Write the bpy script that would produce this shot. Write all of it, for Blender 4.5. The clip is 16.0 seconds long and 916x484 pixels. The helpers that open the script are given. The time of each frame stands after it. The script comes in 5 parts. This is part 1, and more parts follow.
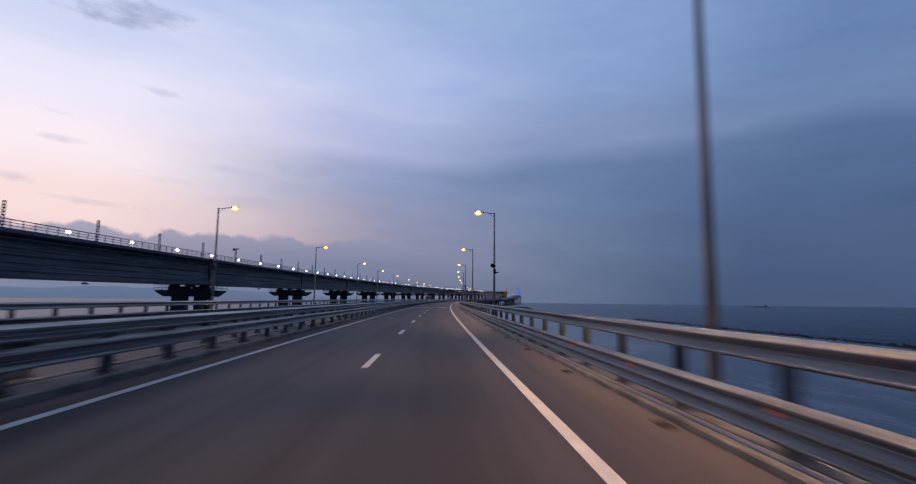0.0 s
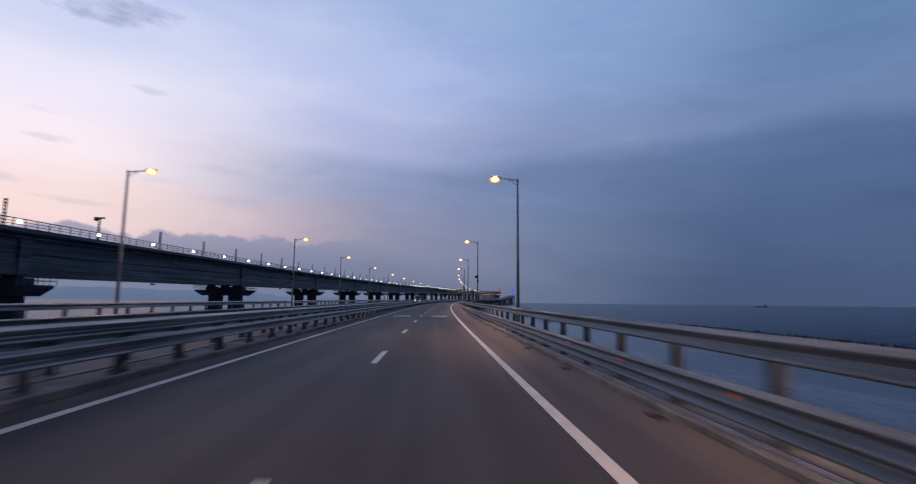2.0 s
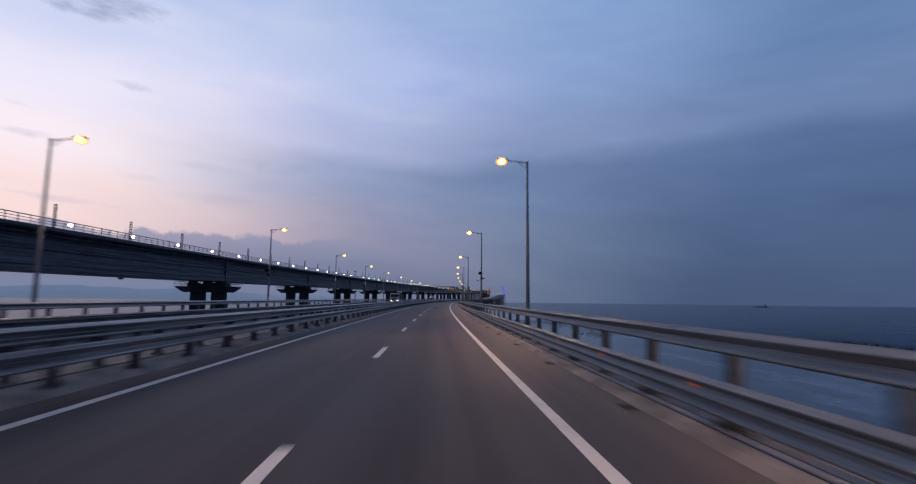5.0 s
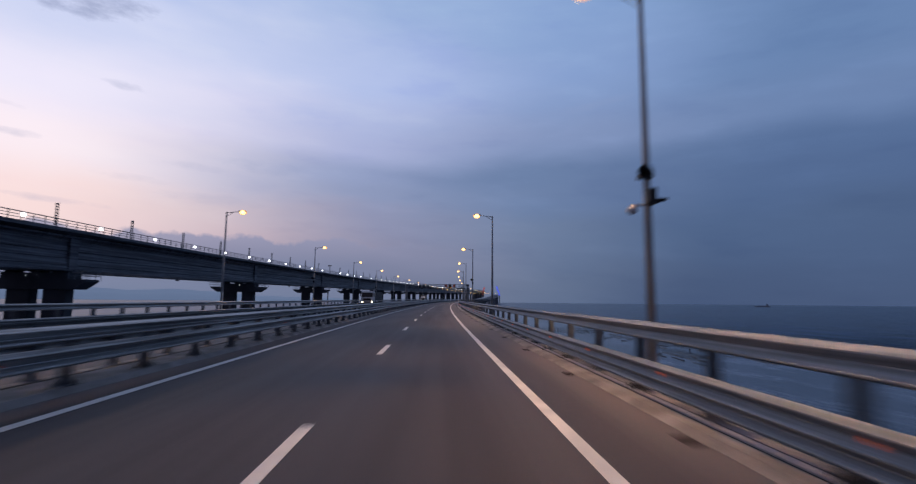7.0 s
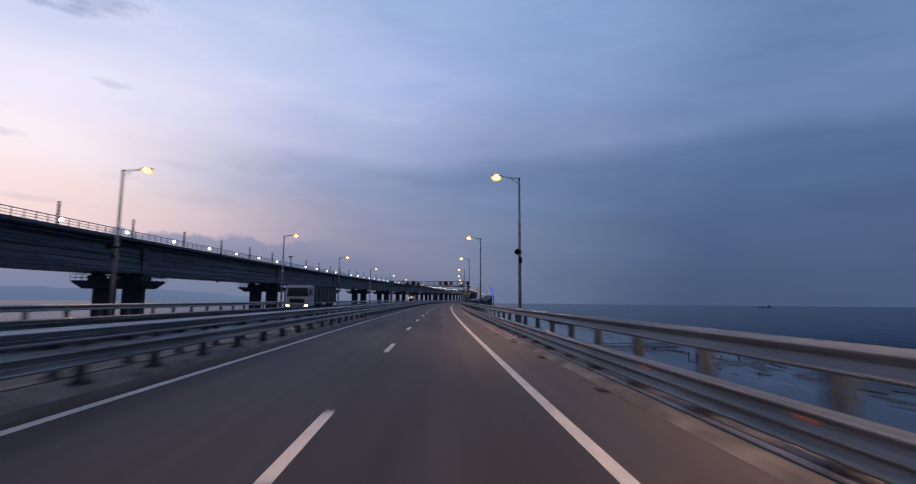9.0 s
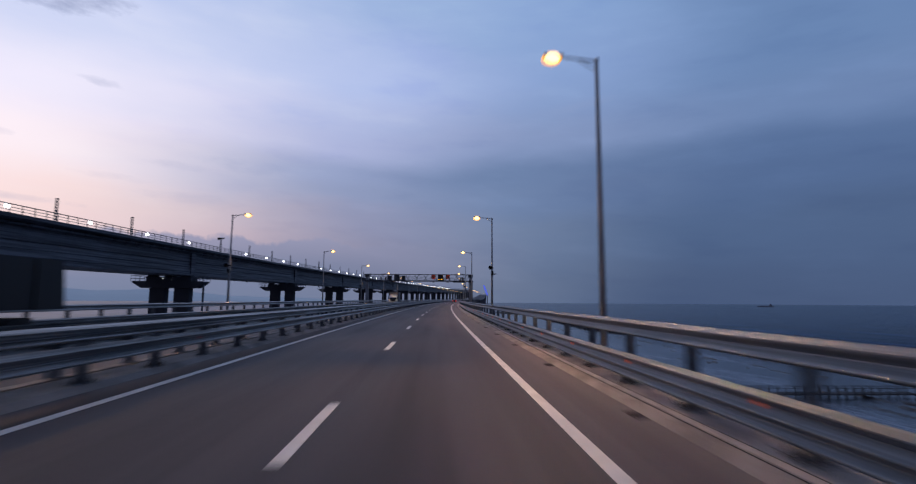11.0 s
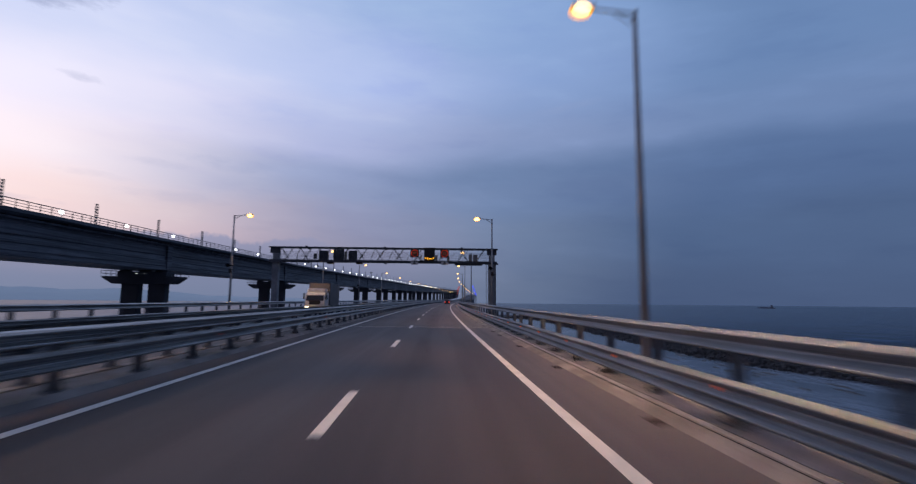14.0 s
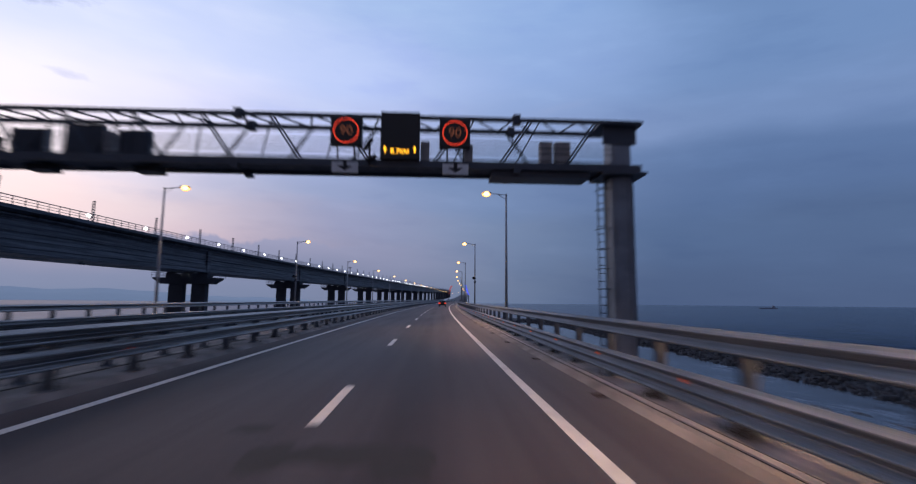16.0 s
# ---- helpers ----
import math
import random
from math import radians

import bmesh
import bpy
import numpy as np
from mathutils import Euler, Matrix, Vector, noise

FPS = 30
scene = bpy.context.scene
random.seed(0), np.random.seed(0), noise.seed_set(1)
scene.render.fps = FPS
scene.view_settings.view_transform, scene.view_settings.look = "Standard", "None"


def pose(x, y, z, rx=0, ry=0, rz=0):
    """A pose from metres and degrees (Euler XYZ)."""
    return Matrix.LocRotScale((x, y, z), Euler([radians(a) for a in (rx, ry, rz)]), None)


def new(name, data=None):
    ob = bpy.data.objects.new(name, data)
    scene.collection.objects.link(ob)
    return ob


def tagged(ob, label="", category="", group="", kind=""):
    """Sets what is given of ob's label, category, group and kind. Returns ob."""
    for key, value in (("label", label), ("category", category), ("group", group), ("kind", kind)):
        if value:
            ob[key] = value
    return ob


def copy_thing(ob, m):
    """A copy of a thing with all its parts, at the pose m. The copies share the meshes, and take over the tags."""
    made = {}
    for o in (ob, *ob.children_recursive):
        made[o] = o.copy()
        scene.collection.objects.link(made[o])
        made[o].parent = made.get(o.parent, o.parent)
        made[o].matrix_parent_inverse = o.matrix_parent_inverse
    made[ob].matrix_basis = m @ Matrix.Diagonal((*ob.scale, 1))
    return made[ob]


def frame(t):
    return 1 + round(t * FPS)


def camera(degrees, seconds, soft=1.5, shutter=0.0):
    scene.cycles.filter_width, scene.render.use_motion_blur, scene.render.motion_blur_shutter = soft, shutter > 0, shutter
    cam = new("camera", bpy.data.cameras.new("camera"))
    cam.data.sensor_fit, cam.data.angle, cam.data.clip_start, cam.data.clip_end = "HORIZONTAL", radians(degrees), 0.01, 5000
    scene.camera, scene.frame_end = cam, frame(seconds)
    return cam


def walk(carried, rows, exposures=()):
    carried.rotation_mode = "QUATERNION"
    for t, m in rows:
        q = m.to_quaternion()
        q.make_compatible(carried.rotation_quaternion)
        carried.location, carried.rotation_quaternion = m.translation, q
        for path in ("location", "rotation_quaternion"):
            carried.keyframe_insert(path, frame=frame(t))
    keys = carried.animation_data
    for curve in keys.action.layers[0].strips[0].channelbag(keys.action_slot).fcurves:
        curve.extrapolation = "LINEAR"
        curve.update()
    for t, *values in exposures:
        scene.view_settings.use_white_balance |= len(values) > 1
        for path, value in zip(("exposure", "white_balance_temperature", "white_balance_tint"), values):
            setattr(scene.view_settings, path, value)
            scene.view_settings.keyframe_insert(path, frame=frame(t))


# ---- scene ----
# The road: a right-hand curve that runs out straight and climbs far ahead. s along it, u to the right of the driver's line.
CURVE, BEND_END, CLIMB_FROM, GRADE = 1 / 2936.4, 600.0, 660.0, 0.005
SEA = -5.5


def heading(s):
    return min(s, BEND_END) * CURVE


def climb(s):
    return GRADE * s + ramp_up(s)


def ramp_up(s):
    return 1.05e-5 * max(0.0, s - CLIMB_FROM) ** 2


def at(s, u, z=0.0):
    """The place s metres along the road, u to its right and z above its surface."""
    b = min(s, BEND_END) * CURVE
    x, y = (1 - math.cos(b)) / CURVE, math.sin(b) / CURVE
    rest = max(0.0, s - BEND_END)
    return Vector((x + rest * math.sin(b) + u * math.cos(b), y + rest * math.cos(b) - u * math.sin(b), z + climb(s)))


def put(s, u, z=0.0, turn=0.0):
    """A pose at that place: local x to the right of the road, y along it."""
    slope = GRADE + 2.1e-5 * max(0.0, s - CLIMB_FROM)
    return Matrix.Translation(at(s, u, z)) @ pose(0, 0, 0, 0, 0, -math.degrees(heading(s))) @ pose(0, 0, 0, math.degrees(slope), 0, 0) @ pose(0, 0, 0, 0, 0, turn)


# ---- camera ----
EYE = 1.753
LAMP_WATTS = 3050.0
cam = camera(85.36, 16.0, soft=1.25, shutter=0.5)
# seconds, s, u, yaw from the road's line, pitch, roll
ROWS = [
    (0.0, -0.00, 0.110, -2.842, 6.530, -0.670),
    (0.5, 11.71, 0.071, -2.791, 6.598, -0.642),
    (1.0, 23.44, 0.028, -2.762, 6.601, -0.628),
    (1.5, 35.20, 0.008, -2.806, 6.559, -0.658),
    (2.0, 47.01, -0.004, -2.867, 6.567, -0.582),
    (2.5, 58.81, -0.011, -2.872, 6.572, -0.604),
    (3.0, 70.60, -0.009, -2.960, 6.578, -0.626),
    (3.5, 82.41, 0.004, -2.972, 6.576, -0.592),
    (4.0, 94.23, 0.020, -2.981, 6.543, -0.646),
    (6.5, 153.20, 0.103, -2.857, 6.490, -0.489),
    (7.0, 164.86, 0.090, -2.855, 6.538, -0.502),
    (7.5, 176.55, 0.064, -2.806, 6.544, -0.557),
    (8.0, 188.31, 0.043, -2.798, 6.630, -0.449),
    (8.5, 200.11, -0.013, -2.816, 6.616, -0.488),
    (9.0, 211.94, -0.019, -2.835, 6.627, -0.489),
    (11.5, 271.12, 0.025, -2.873, 6.559, -0.386),
    (12.0, 282.85, 0.012, -2.943, 6.611, -0.444),
    (12.5, 294.61, -0.007, -2.883, 6.589, -0.518),
    (13.0, 306.46, -0.060, -2.864, 6.624, -0.567),
    (13.5, 318.34, -0.108, -2.918, 6.639, -0.511),
    (14.0, 330.22, -0.151, -3.004, 6.607, -0.501),
    (14.5, 342.07, -0.138, -3.114, 6.546, -0.528),
    (15.0, 353.87, -0.088, -3.194, 6.520, -0.508),
    (15.5, 365.69, -0.038, -3.184, 6.567, -0.545),
    (16.0, 377.61, 0.002, -3.064, 6.627, -0.515),
]
walk(cam, [(t, put(s, u, EYE) @ pose(0, 0, 0, 90 + pitch, roll, yaw)) for t, s, u, yaw, pitch, roll in ROWS],
     exposures=[(0.0, 0.0), (11.0, 0.04), (14.0, 0.08), (15.0, 0.1), (15.5, 0.16), (16.0, 0.25)])


# ---- node helpers ----
def setup(mat_or_world):
    mat_or_world.use_nodes = True
    tree = mat_or_world.node_tree
    tree.nodes.clear()
    return tree


def node(tree, kind, **values):
    n = tree.nodes.new(kind)
    for key, value in values.items():
        n.inputs[key].default_value = value
    return n


def math_node(tree, op, a, b=None, clamp=False):
    n = tree.nodes.new("ShaderNodeMath")
    n.operation, n.use_clamp = op, clamp
    for i, v in enumerate((a, b)):
        if v is None:
            continue
        if isinstance(v, (int, float)):
            n.inputs[i].default_value = v
        else:
            tree.links.new(v, n.inputs[i])
    return n.outputs[0]


def ramp(tree, fac, stops):
    n = tree.nodes.new("ShaderNodeValToRGB")
    n.color_ramp.interpolation = "EASE"
    while len(n.color_ramp.elements) < len(stops):
        n.color_ramp.elements.new(0.5)
    for e, (p, c) in zip(n.color_ramp.elements, stops):
        e.position, e.color = p, (*c, 1) if len(c) == 3 else c
    tree.links.new(fac, n.inputs[0])
    return n.outputs[0]


def mix(tree, fac, a, b, blend="MIX"):
    n = tree.nodes.new("ShaderNodeMix")
    n.data_type, n.blend_type = "RGBA", blend
    for sock, v in ((n.inputs[0], fac), (n.inputs[6], a), (n.inputs[7], b)):
        if isinstance(v, (int, float)):
            sock.default_value = v
        elif isinstance(v, tuple):
            sock.default_value = (*v[:3], 1)
        else:
            tree.links.new(v, sock)
    return n.outputs[2]


def noise_tex(tree, vector, scale, detail=4.0, rough=0.55):
    n = node(tree, "ShaderNodeTexNoise", Scale=scale, Detail=detail, Roughness=rough)
    tree.links.new(vector, n.inputs["Vector"])
    return n.outputs[0]


def srgb(r, g, b):
    f = lambda c: c / 12.92 if c <= 0.04045 else ((c + 0.055) / 1.055) ** 2.4
    return f(r / 255), f(g / 255), f(b / 255)


# ---- sky at dusk: afterglow low on the left, a slate-blue cloud sheet on the right ----
world = bpy.data.worlds.new("dusk_sky")
scene.world = world
W = setup(world)
coords = node(W, "ShaderNodeTexCoord").outputs["Generated"]
sep = node(W, "ShaderNodeSeparateXYZ")
W.links.new(coords, sep.inputs[0])
dx, dy, dz = sep.outputs
az = math_node(W, "MULTIPLY", math_node(W, "ARCTAN2", dx, dy), 180 / math.pi)
el = math_node(W, "MULTIPLY", math_node(W, "ARCSINE", dz), 180 / math.pi)
# soft wandering of the layers' edges
stretch = node(W, "ShaderNodeCombineXYZ")
W.links.new(math_node(W, "MULTIPLY", az, 0.03), stretch.inputs[0])
W.links.new(math_node(W, "MULTIPLY", el, 0.1), stretch.inputs[1])
wander = noise_tex(W, stretch.outputs[0], 1.0, 4.0, 0.5)
el_w = math_node(W, "ADD", el, math_node(W, "MULTIPLY", math_node(W, "SUBTRACT", wander, 0.5), 8.0))
# the slate sheet reaches furthest left at 15 degrees and leaves the glow free above and below that
above = math_node(W, "MULTIPLY", math_node(W, "SUBTRACT", math_node(W, "MINIMUM", el, 40.0), 14.5), 0.6)
below = math_node(W, "MULTIPLY", math_node(W, "MINIMUM", math_node(W, "SUBTRACT", 14.5, el), 9.0), 0.55)
lean = math_node(W, "SUBTRACT", math_node(W, "MAXIMUM", above, below), -0.5)
az_w = math_node(W, "SUBTRACT", math_node(W, "ADD", az, math_node(W, "MULTIPLY", math_node(W, "SUBTRACT", wander, 0.5), 16.0)), lean)
az_r = math_node(W, "SUBTRACT", math_node(W, "ADD", az, math_node(W, "MULTIPLY", math_node(W, "SUBTRACT", wander, 0.5), 16.0)), math_node(W, "MULTIPLY", above, 0.8))
height = math_node(W, "DIVIDE", math_node(W, "MAXIMUM", el_w, 0.0), 60.0, clamp=True)


def column(stops):
    """Colours by elevation in degrees, given as they show."""
    return ramp(W, height, [(e / 60, srgb(r, g, b)) for e, r, g, b in stops])


glow_side = column([(0, 142, 150, 174), (2.5, 158, 158, 180), (5.5, 236, 205, 207), (9, 249, 222, 220), (13, 251, 237, 245), (19, 238, 233, 251), (26, 207, 214, 243), (33, 176, 193, 233), (60, 118, 132, 168)])
middle = column([(0, 113, 120, 146), (5, 137, 139, 166), (9, 144, 148, 178), (12, 143, 154, 188), (14.3, 150, 162, 198), (17, 173, 181, 218), (24, 176, 191, 231), (33, 152, 176, 218), (60, 112, 130, 168)])
slate_side = column([(0, 106, 121, 149), (8, 112, 129, 160), (12, 111, 131, 168), (14.5, 107, 128, 166), (17.7, 131, 149, 189), (25, 135, 160, 206), (33, 134, 163, 208), (60, 104, 122, 162)])
far_right = column([(0, 72, 89, 122), (8, 79, 100, 136), (12, 83, 106, 146), (14.5, 87, 111, 152), (18, 108, 132, 174), (26, 105, 133, 177), (33, 98, 127, 170), (60, 96, 114, 156)])
rear = column([(0, 108, 97, 106), (10, 106, 98, 112), (30, 100, 106, 132), (60, 106, 121, 158)])


def span(a, b, v=None):
    t = math_node(W, "DIVIDE", math_node(W, "SUBTRACT", az_w if v is None else v, a), b - a, clamp=True)
    return ramp(W, t, [(0.0, (0, 0, 0)), (1.0, (1, 1, 1))])


sky = mix(W, span(-40, -6), glow_side, middle)
sky = mix(W, span(-10, 14), sky, slate_side)
sky = mix(W, span(12, 40, az_r), sky, far_right)
sky = mix(W, span(-62, -100, az), sky, rear)
# the night side lies behind on the right, away from the afterglow
night = column([(0, 48, 54, 74), (10, 52, 60, 84), (30, 66, 78, 108), (60, 98, 114, 152)])
sky = mix(W, span(60, 90, az), sky, night)
sky = mix(W, span(150, 180, az), sky, rear)
# streaky cloud texture
streak_v = node(W, "ShaderNodeCombineXYZ")
W.links.new(math_node(W, "ADD", math_node(W, "MULTIPLY", az, 0.045), math_node(W, "MULTIPLY", el, 0.03)), streak_v.inputs[0])
W.links.new(math_node(W, "MULTIPLY", el, 0.17), streak_v.inputs[1])
streaks = noise_tex(W, streak_v.outputs[0], 1.6, 7.0, 0.55)
sky = mix(W, 0.4, sky, ramp(W, streaks, [(0.3, (0.4, 0.41, 0.44)), (0.5, (0.5, 0.5, 0.5)), (0.72, (0.6, 0.59, 0.58))]), "OVERLAY")
# low cumulus bank on the left horizon
bank_v = node(W, "ShaderNodeCombineXYZ")
W.links.new(math_node(W, "MULTIPLY", az, 0.3), bank_v.inputs[0])
W.links.new(math_node(W, "MULTIPLY", el, 0.25), bank_v.inputs[1])
bank_edge = math_node(W, "ADD", math_node(W, "MULTIPLY", noise_tex(W, bank_v.outputs[0], 1.0, 6.0, 0.55), 3.4), 4.9)
bank = math_node(W, "MULTIPLY", math_node(W, "DIVIDE", math_node(W, "SUBTRACT", bank_edge, el), 0.4, clamp=True), span(-50, -36, az))
bank = math_node(W, "MULTIPLY", bank, span(10, -14, az))
bank_colour = ramp(W, math_node(W, "DIVIDE", el, 10.0, clamp=True), [(0.0, srgb(112, 124, 153)), (0.35, srgb(118, 128, 158)), (0.8, srgb(148, 151, 181))])
sky = mix(W, math_node(W, "MULTIPLY", bank, 0.82), sky, bank_colour)


def wisp(tree, colour, a, e, wide, high, strength, tilt):
    """One small dark cloud at azimuth a and elevation e, frayed by the streaks."""
    off = math_node(tree, "SUBTRACT", az, a)
    da = math_node(tree, "DIVIDE", off, wide)
    de = math_node(tree, "DIVIDE", math_node(tree, "SUBTRACT", math_node(tree, "ADD", el, math_node(tree, "MULTIPLY", off, tilt)), e), high)
    d2 = math_node(tree, "ADD", math_node(tree, "MULTIPLY", da, da), math_node(tree, "MULTIPLY", de, de))
    fray = noise_tex(tree, fray_v.outputs[0], 1.0, 4.0, 0.6)
    d2 = math_node(tree, "ADD", d2, math_node(tree, "MULTIPLY", math_node(tree, "SUBTRACT", fray, 0.45), 3.2))
    fac = math_node(tree, "MULTIPLY", math_node(tree, "MULTIPLY", math_node(tree, "SUBTRACT", 1.0, d2), 0.55, clamp=True), strength)
    return mix(tree, fac, colour, srgb(148, 158, 192))


fray_v = node(W, "ShaderNodeCombineXYZ")
W.links.new(math_node(W, "MULTIPLY", az, 0.36), fray_v.inputs[0])
W.links.new(math_node(W, "MULTIPLY", el, 0.9), fray_v.inputs[1])
for a, e, wide, high, strength, tilt in (
    (-32.6, 26.2, 6.0, 1.5, 1.15, -0.17), (-29.1, 20.0, 2.4, 0.45, 0.5, 0.12), (-37.0, 14.2, 2.0, 0.45, 0.45, 0.05), (-37.3, 16.4, 1.8, 0.25, 0.25, 0.1),
    (-40.2, 10.3, 2.6, 0.5, 0.5, 0.1), (-33.9, 8.8, 4.4, 0.4, 0.4, 0.05), (-20.0, 10.3, 6.0, 0.7, 0.25, 0.0), (-15.5, 14.0, 5.5, 0.9, 0.4, 0.03),
    (-22.0, 13.4, 3.5, 0.5, 0.25, 0.0), (-27.5, 11.6, 4.0, 0.4, 0.18, 0.04), (21.0, 21.5, 7.0, 0.5, 0.2, -0.15),
):
    sky = wisp(W, sky, a, e, wide, high, strength, tilt)
background = node(W, "ShaderNodeBackground", Strength=1.0)
W.links.new(sky, background.inputs[0])
W.links.new(background.outputs[0], node(W, "ShaderNodeOutputWorld").inputs[0])


# ---- materials ----
def surface(name, colour, rough=0.6, metal=0.0, vary=0.25, scale=1.0, bump=0.15, fine=60.0, emit=None, power=0.0, tint=None):
    """A worn surface: stains at metre size, grain at centimetre size, a little relief, and a shift from piece to piece."""
    m = bpy.data.materials.new(name)
    t = setup(m)
    b = node(t, "ShaderNodeBsdfPrincipled", Roughness=rough, Metallic=metal)
    t.links.new(b.outputs[0], node(t, "ShaderNodeOutputMaterial").inputs[0])
    where = node(t, "ShaderNodeTexCoord").outputs["Object"]
    big, small = noise_tex(t, where, scale, 5.0, 0.6), noise_tex(t, where, fine, 3.0, 0.6)
    dark = tuple(c * (1 - vary) for c in colour)
    light = tuple(min(1, c * (1 + vary)) for c in (tint or colour))
    c = mix(t, ramp(t, big, [(0.3, (0, 0, 0)), (0.7, (1, 1, 1))]), dark, light)
    c = mix(t, vary, c, ramp(t, small, [(0.3, (0.35, 0.35, 0.35)), (0.7, (0.65, 0.65, 0.65))]), "OVERLAY")
    each = node(t, "ShaderNodeObjectInfo").outputs["Random"]
    c = mix(t, 0.25 * vary, c, ramp(t, each, [(0.0, (0.3, 0.3, 0.3)), (1.0, (0.7, 0.7, 0.7))]), "OVERLAY")
    t.links.new(c, b.inputs["Base Color"])
    t.links.new(math_node(t, "ADD", math_node(t, "MULTIPLY", math_node(t, "SUBTRACT", big, 0.5), 0.3), rough, clamp=True), b.inputs["Roughness"])
    if bump:
        bm_node = node(t, "ShaderNodeBump", Strength=bump, Distance=0.01)
        t.links.new(small, bm_node.inputs["Height"])
        t.links.new(bm_node.outputs[0], b.inputs["Normal"])
    if emit:
        b.inputs["Emission Color"].default_value, b.inputs["Emission Strength"].default_value = (*emit, 1), power
    return m


def streaked(name, dark, light, fine=2.2, rough=0.4, metal=0.0, along=0.07):
    """Steel in long runs, streaked lengthwise by grime and weather and blotched at metre size."""
    m = bpy.data.materials.new(name)
    t = setup(m)
    b = node(t, "ShaderNodeBsdfPrincipled", Roughness=0.6, Metallic=metal)
    t.links.new(b.outputs[0], node(t, "ShaderNodeOutputMaterial").inputs[0])
    where = node(t, "ShaderNodeTexCoord").outputs["Object"]
    flat = node(t, "ShaderNodeMapping", Scale=(along, along, fine))
    t.links.new(where, flat.inputs[0])
    lines, blots = noise_tex(t, flat.outputs[0], 1.0, 5.0, 0.65), noise_tex(t, where, 0.35, 5.0, 0.65)
    c = mix(t, ramp(t, lines, [(0.36, (0, 0, 0)), (0.66, (1, 1, 1))]), dark, light)
    c = mix(t, 0.5, c, ramp(t, blots, [(0.3, (0.3, 0.3, 0.31)), (0.7, (0.66, 0.65, 0.64))]), "OVERLAY")
    t.links.new(c, b.inputs["Base Color"])
    t.links.new(math_node(t, "ADD", math_node(t, "MULTIPLY", blots, 0.3), rough), b.inputs["Roughness"])
    return m


def road_uv(tree):
    n = tree.nodes.new("ShaderNodeUVMap")
    n.uv_map = "road"
    return n.outputs[0]


def asphalt_material(name, worn=1.0, dust=0.75):
    """Asphalt laid in lanes: long streaks along the road, dark wheel tracks of uneven depth, patches and stone grain.
    worn lightens the binder, dust is how thick the dirt lies beside the central reserve."""
    m = bpy.data.materials.new(name)
    t = setup(m)
    b = node(t, "ShaderNodeBsdfPrincipled", Roughness=0.62)
    b.inputs["Specular IOR Level"].default_value = 0.22
    t.links.new(b.outputs[0], node(t, "ShaderNodeOutputMaterial").inputs[0])
    uv = road_uv(t)
    where = node(t, "ShaderNodeTexCoord").outputs["Object"]
    long_map = node(t, "ShaderNodeMapping", Scale=(1.0, 0.02, 1.0))
    t.links.new(uv, long_map.inputs[0])
    tracks = noise_tex(t, long_map.outputs[0], 1.1, 3.0, 0.5)
    patch_map = node(t, "ShaderNodeMapping", Scale=(0.6, 0.1, 1.0))
    t.links.new(uv, patch_map.inputs[0])
    patches = noise_tex(t, patch_map.outputs[0], 1.0, 4.0, 0.55)
    grain = noise_tex(t, where, 90.0, 3.0, 0.7)
    base = mix(t, ramp(t, tracks, [(0.36, (0, 0, 0)), (0.64, (1, 1, 1))]), tuple(worn * c for c in (0.0355, 0.0315, 0.0385)), tuple(worn * c for c in (0.056, 0.0505, 0.059)))
    base = mix(t, 0.45, base, ramp(t, patches, [(0.3, (0.34, 0.34, 0.35)), (0.7, (0.62, 0.61, 0.6))]), "OVERLAY")
    base = mix(t, 0.5, base, ramp(t, grain, [(0.25, (0.25, 0.25, 0.25)), (0.75, (0.75, 0.75, 0.75))]), "OVERLAY")
    sep_uv = node(t, "ShaderNodeSeparateXYZ")
    t.links.new(uv, sep_uv.inputs[0])
    dusty = math_node(t, "MULTIPLY", math_node(t, "DIVIDE", math_node(t, "SUBTRACT", sep_uv.outputs[0], 2.6), 0.75, clamp=True), ramp(t, patches, [(0.2, (0.3, 0.3, 0.3)), (0.7, (1, 1, 1))]))
    lane = math_node(t, "PINGPONG", math_node(t, "SUBTRACT", sep_uv.outputs[0], 1.3), 1.77)
    oily = math_node(t, "MULTIPLY", math_node(t, "DIVIDE", math_node(t, "SUBTRACT", lane, 1.25), 0.5, clamp=True), ramp(t, patches, [(0.3, (0.1, 0.1, 0.1)), (0.7, (0.5, 0.5, 0.5))]))
    base = mix(t, oily, base, (0.016, 0.014, 0.017))
    verge = math_node(t, "MULTIPLY", math_node(t, "DIVIDE", math_node(t, "SUBTRACT", -5.7, sep_uv.outputs[0]), 0.6, clamp=True), ramp(t, patches, [(0.25, (0.2, 0.2, 0.2)), (0.7, (dust, dust, dust))]))
    base = mix(t, verge, base, (0.105, 0.086, 0.084))
    # Base tone pales and warms from the lane towards the sea side.
    seaward = math_node(t, "DIVIDE", math_node(t, "ADD", sep_uv.outputs[0], 0.6), 3.2, clamp=True)
    base = mix(t, math_node(t, "MULTIPLY", math_node(t, "MULTIPLY", seaward, seaward), ramp(t, tracks, [(0.3, (0.24, 0.24, 0.24)), (0.7, (0.5, 0.5, 0.5))])), base, (0.17, 0.148, 0.143))
    base = mix(t, math_node(t, "MULTIPLY", dusty, 0.85), base, (0.185, 0.162, 0.152))
    t.links.new(base, b.inputs["Base Color"])
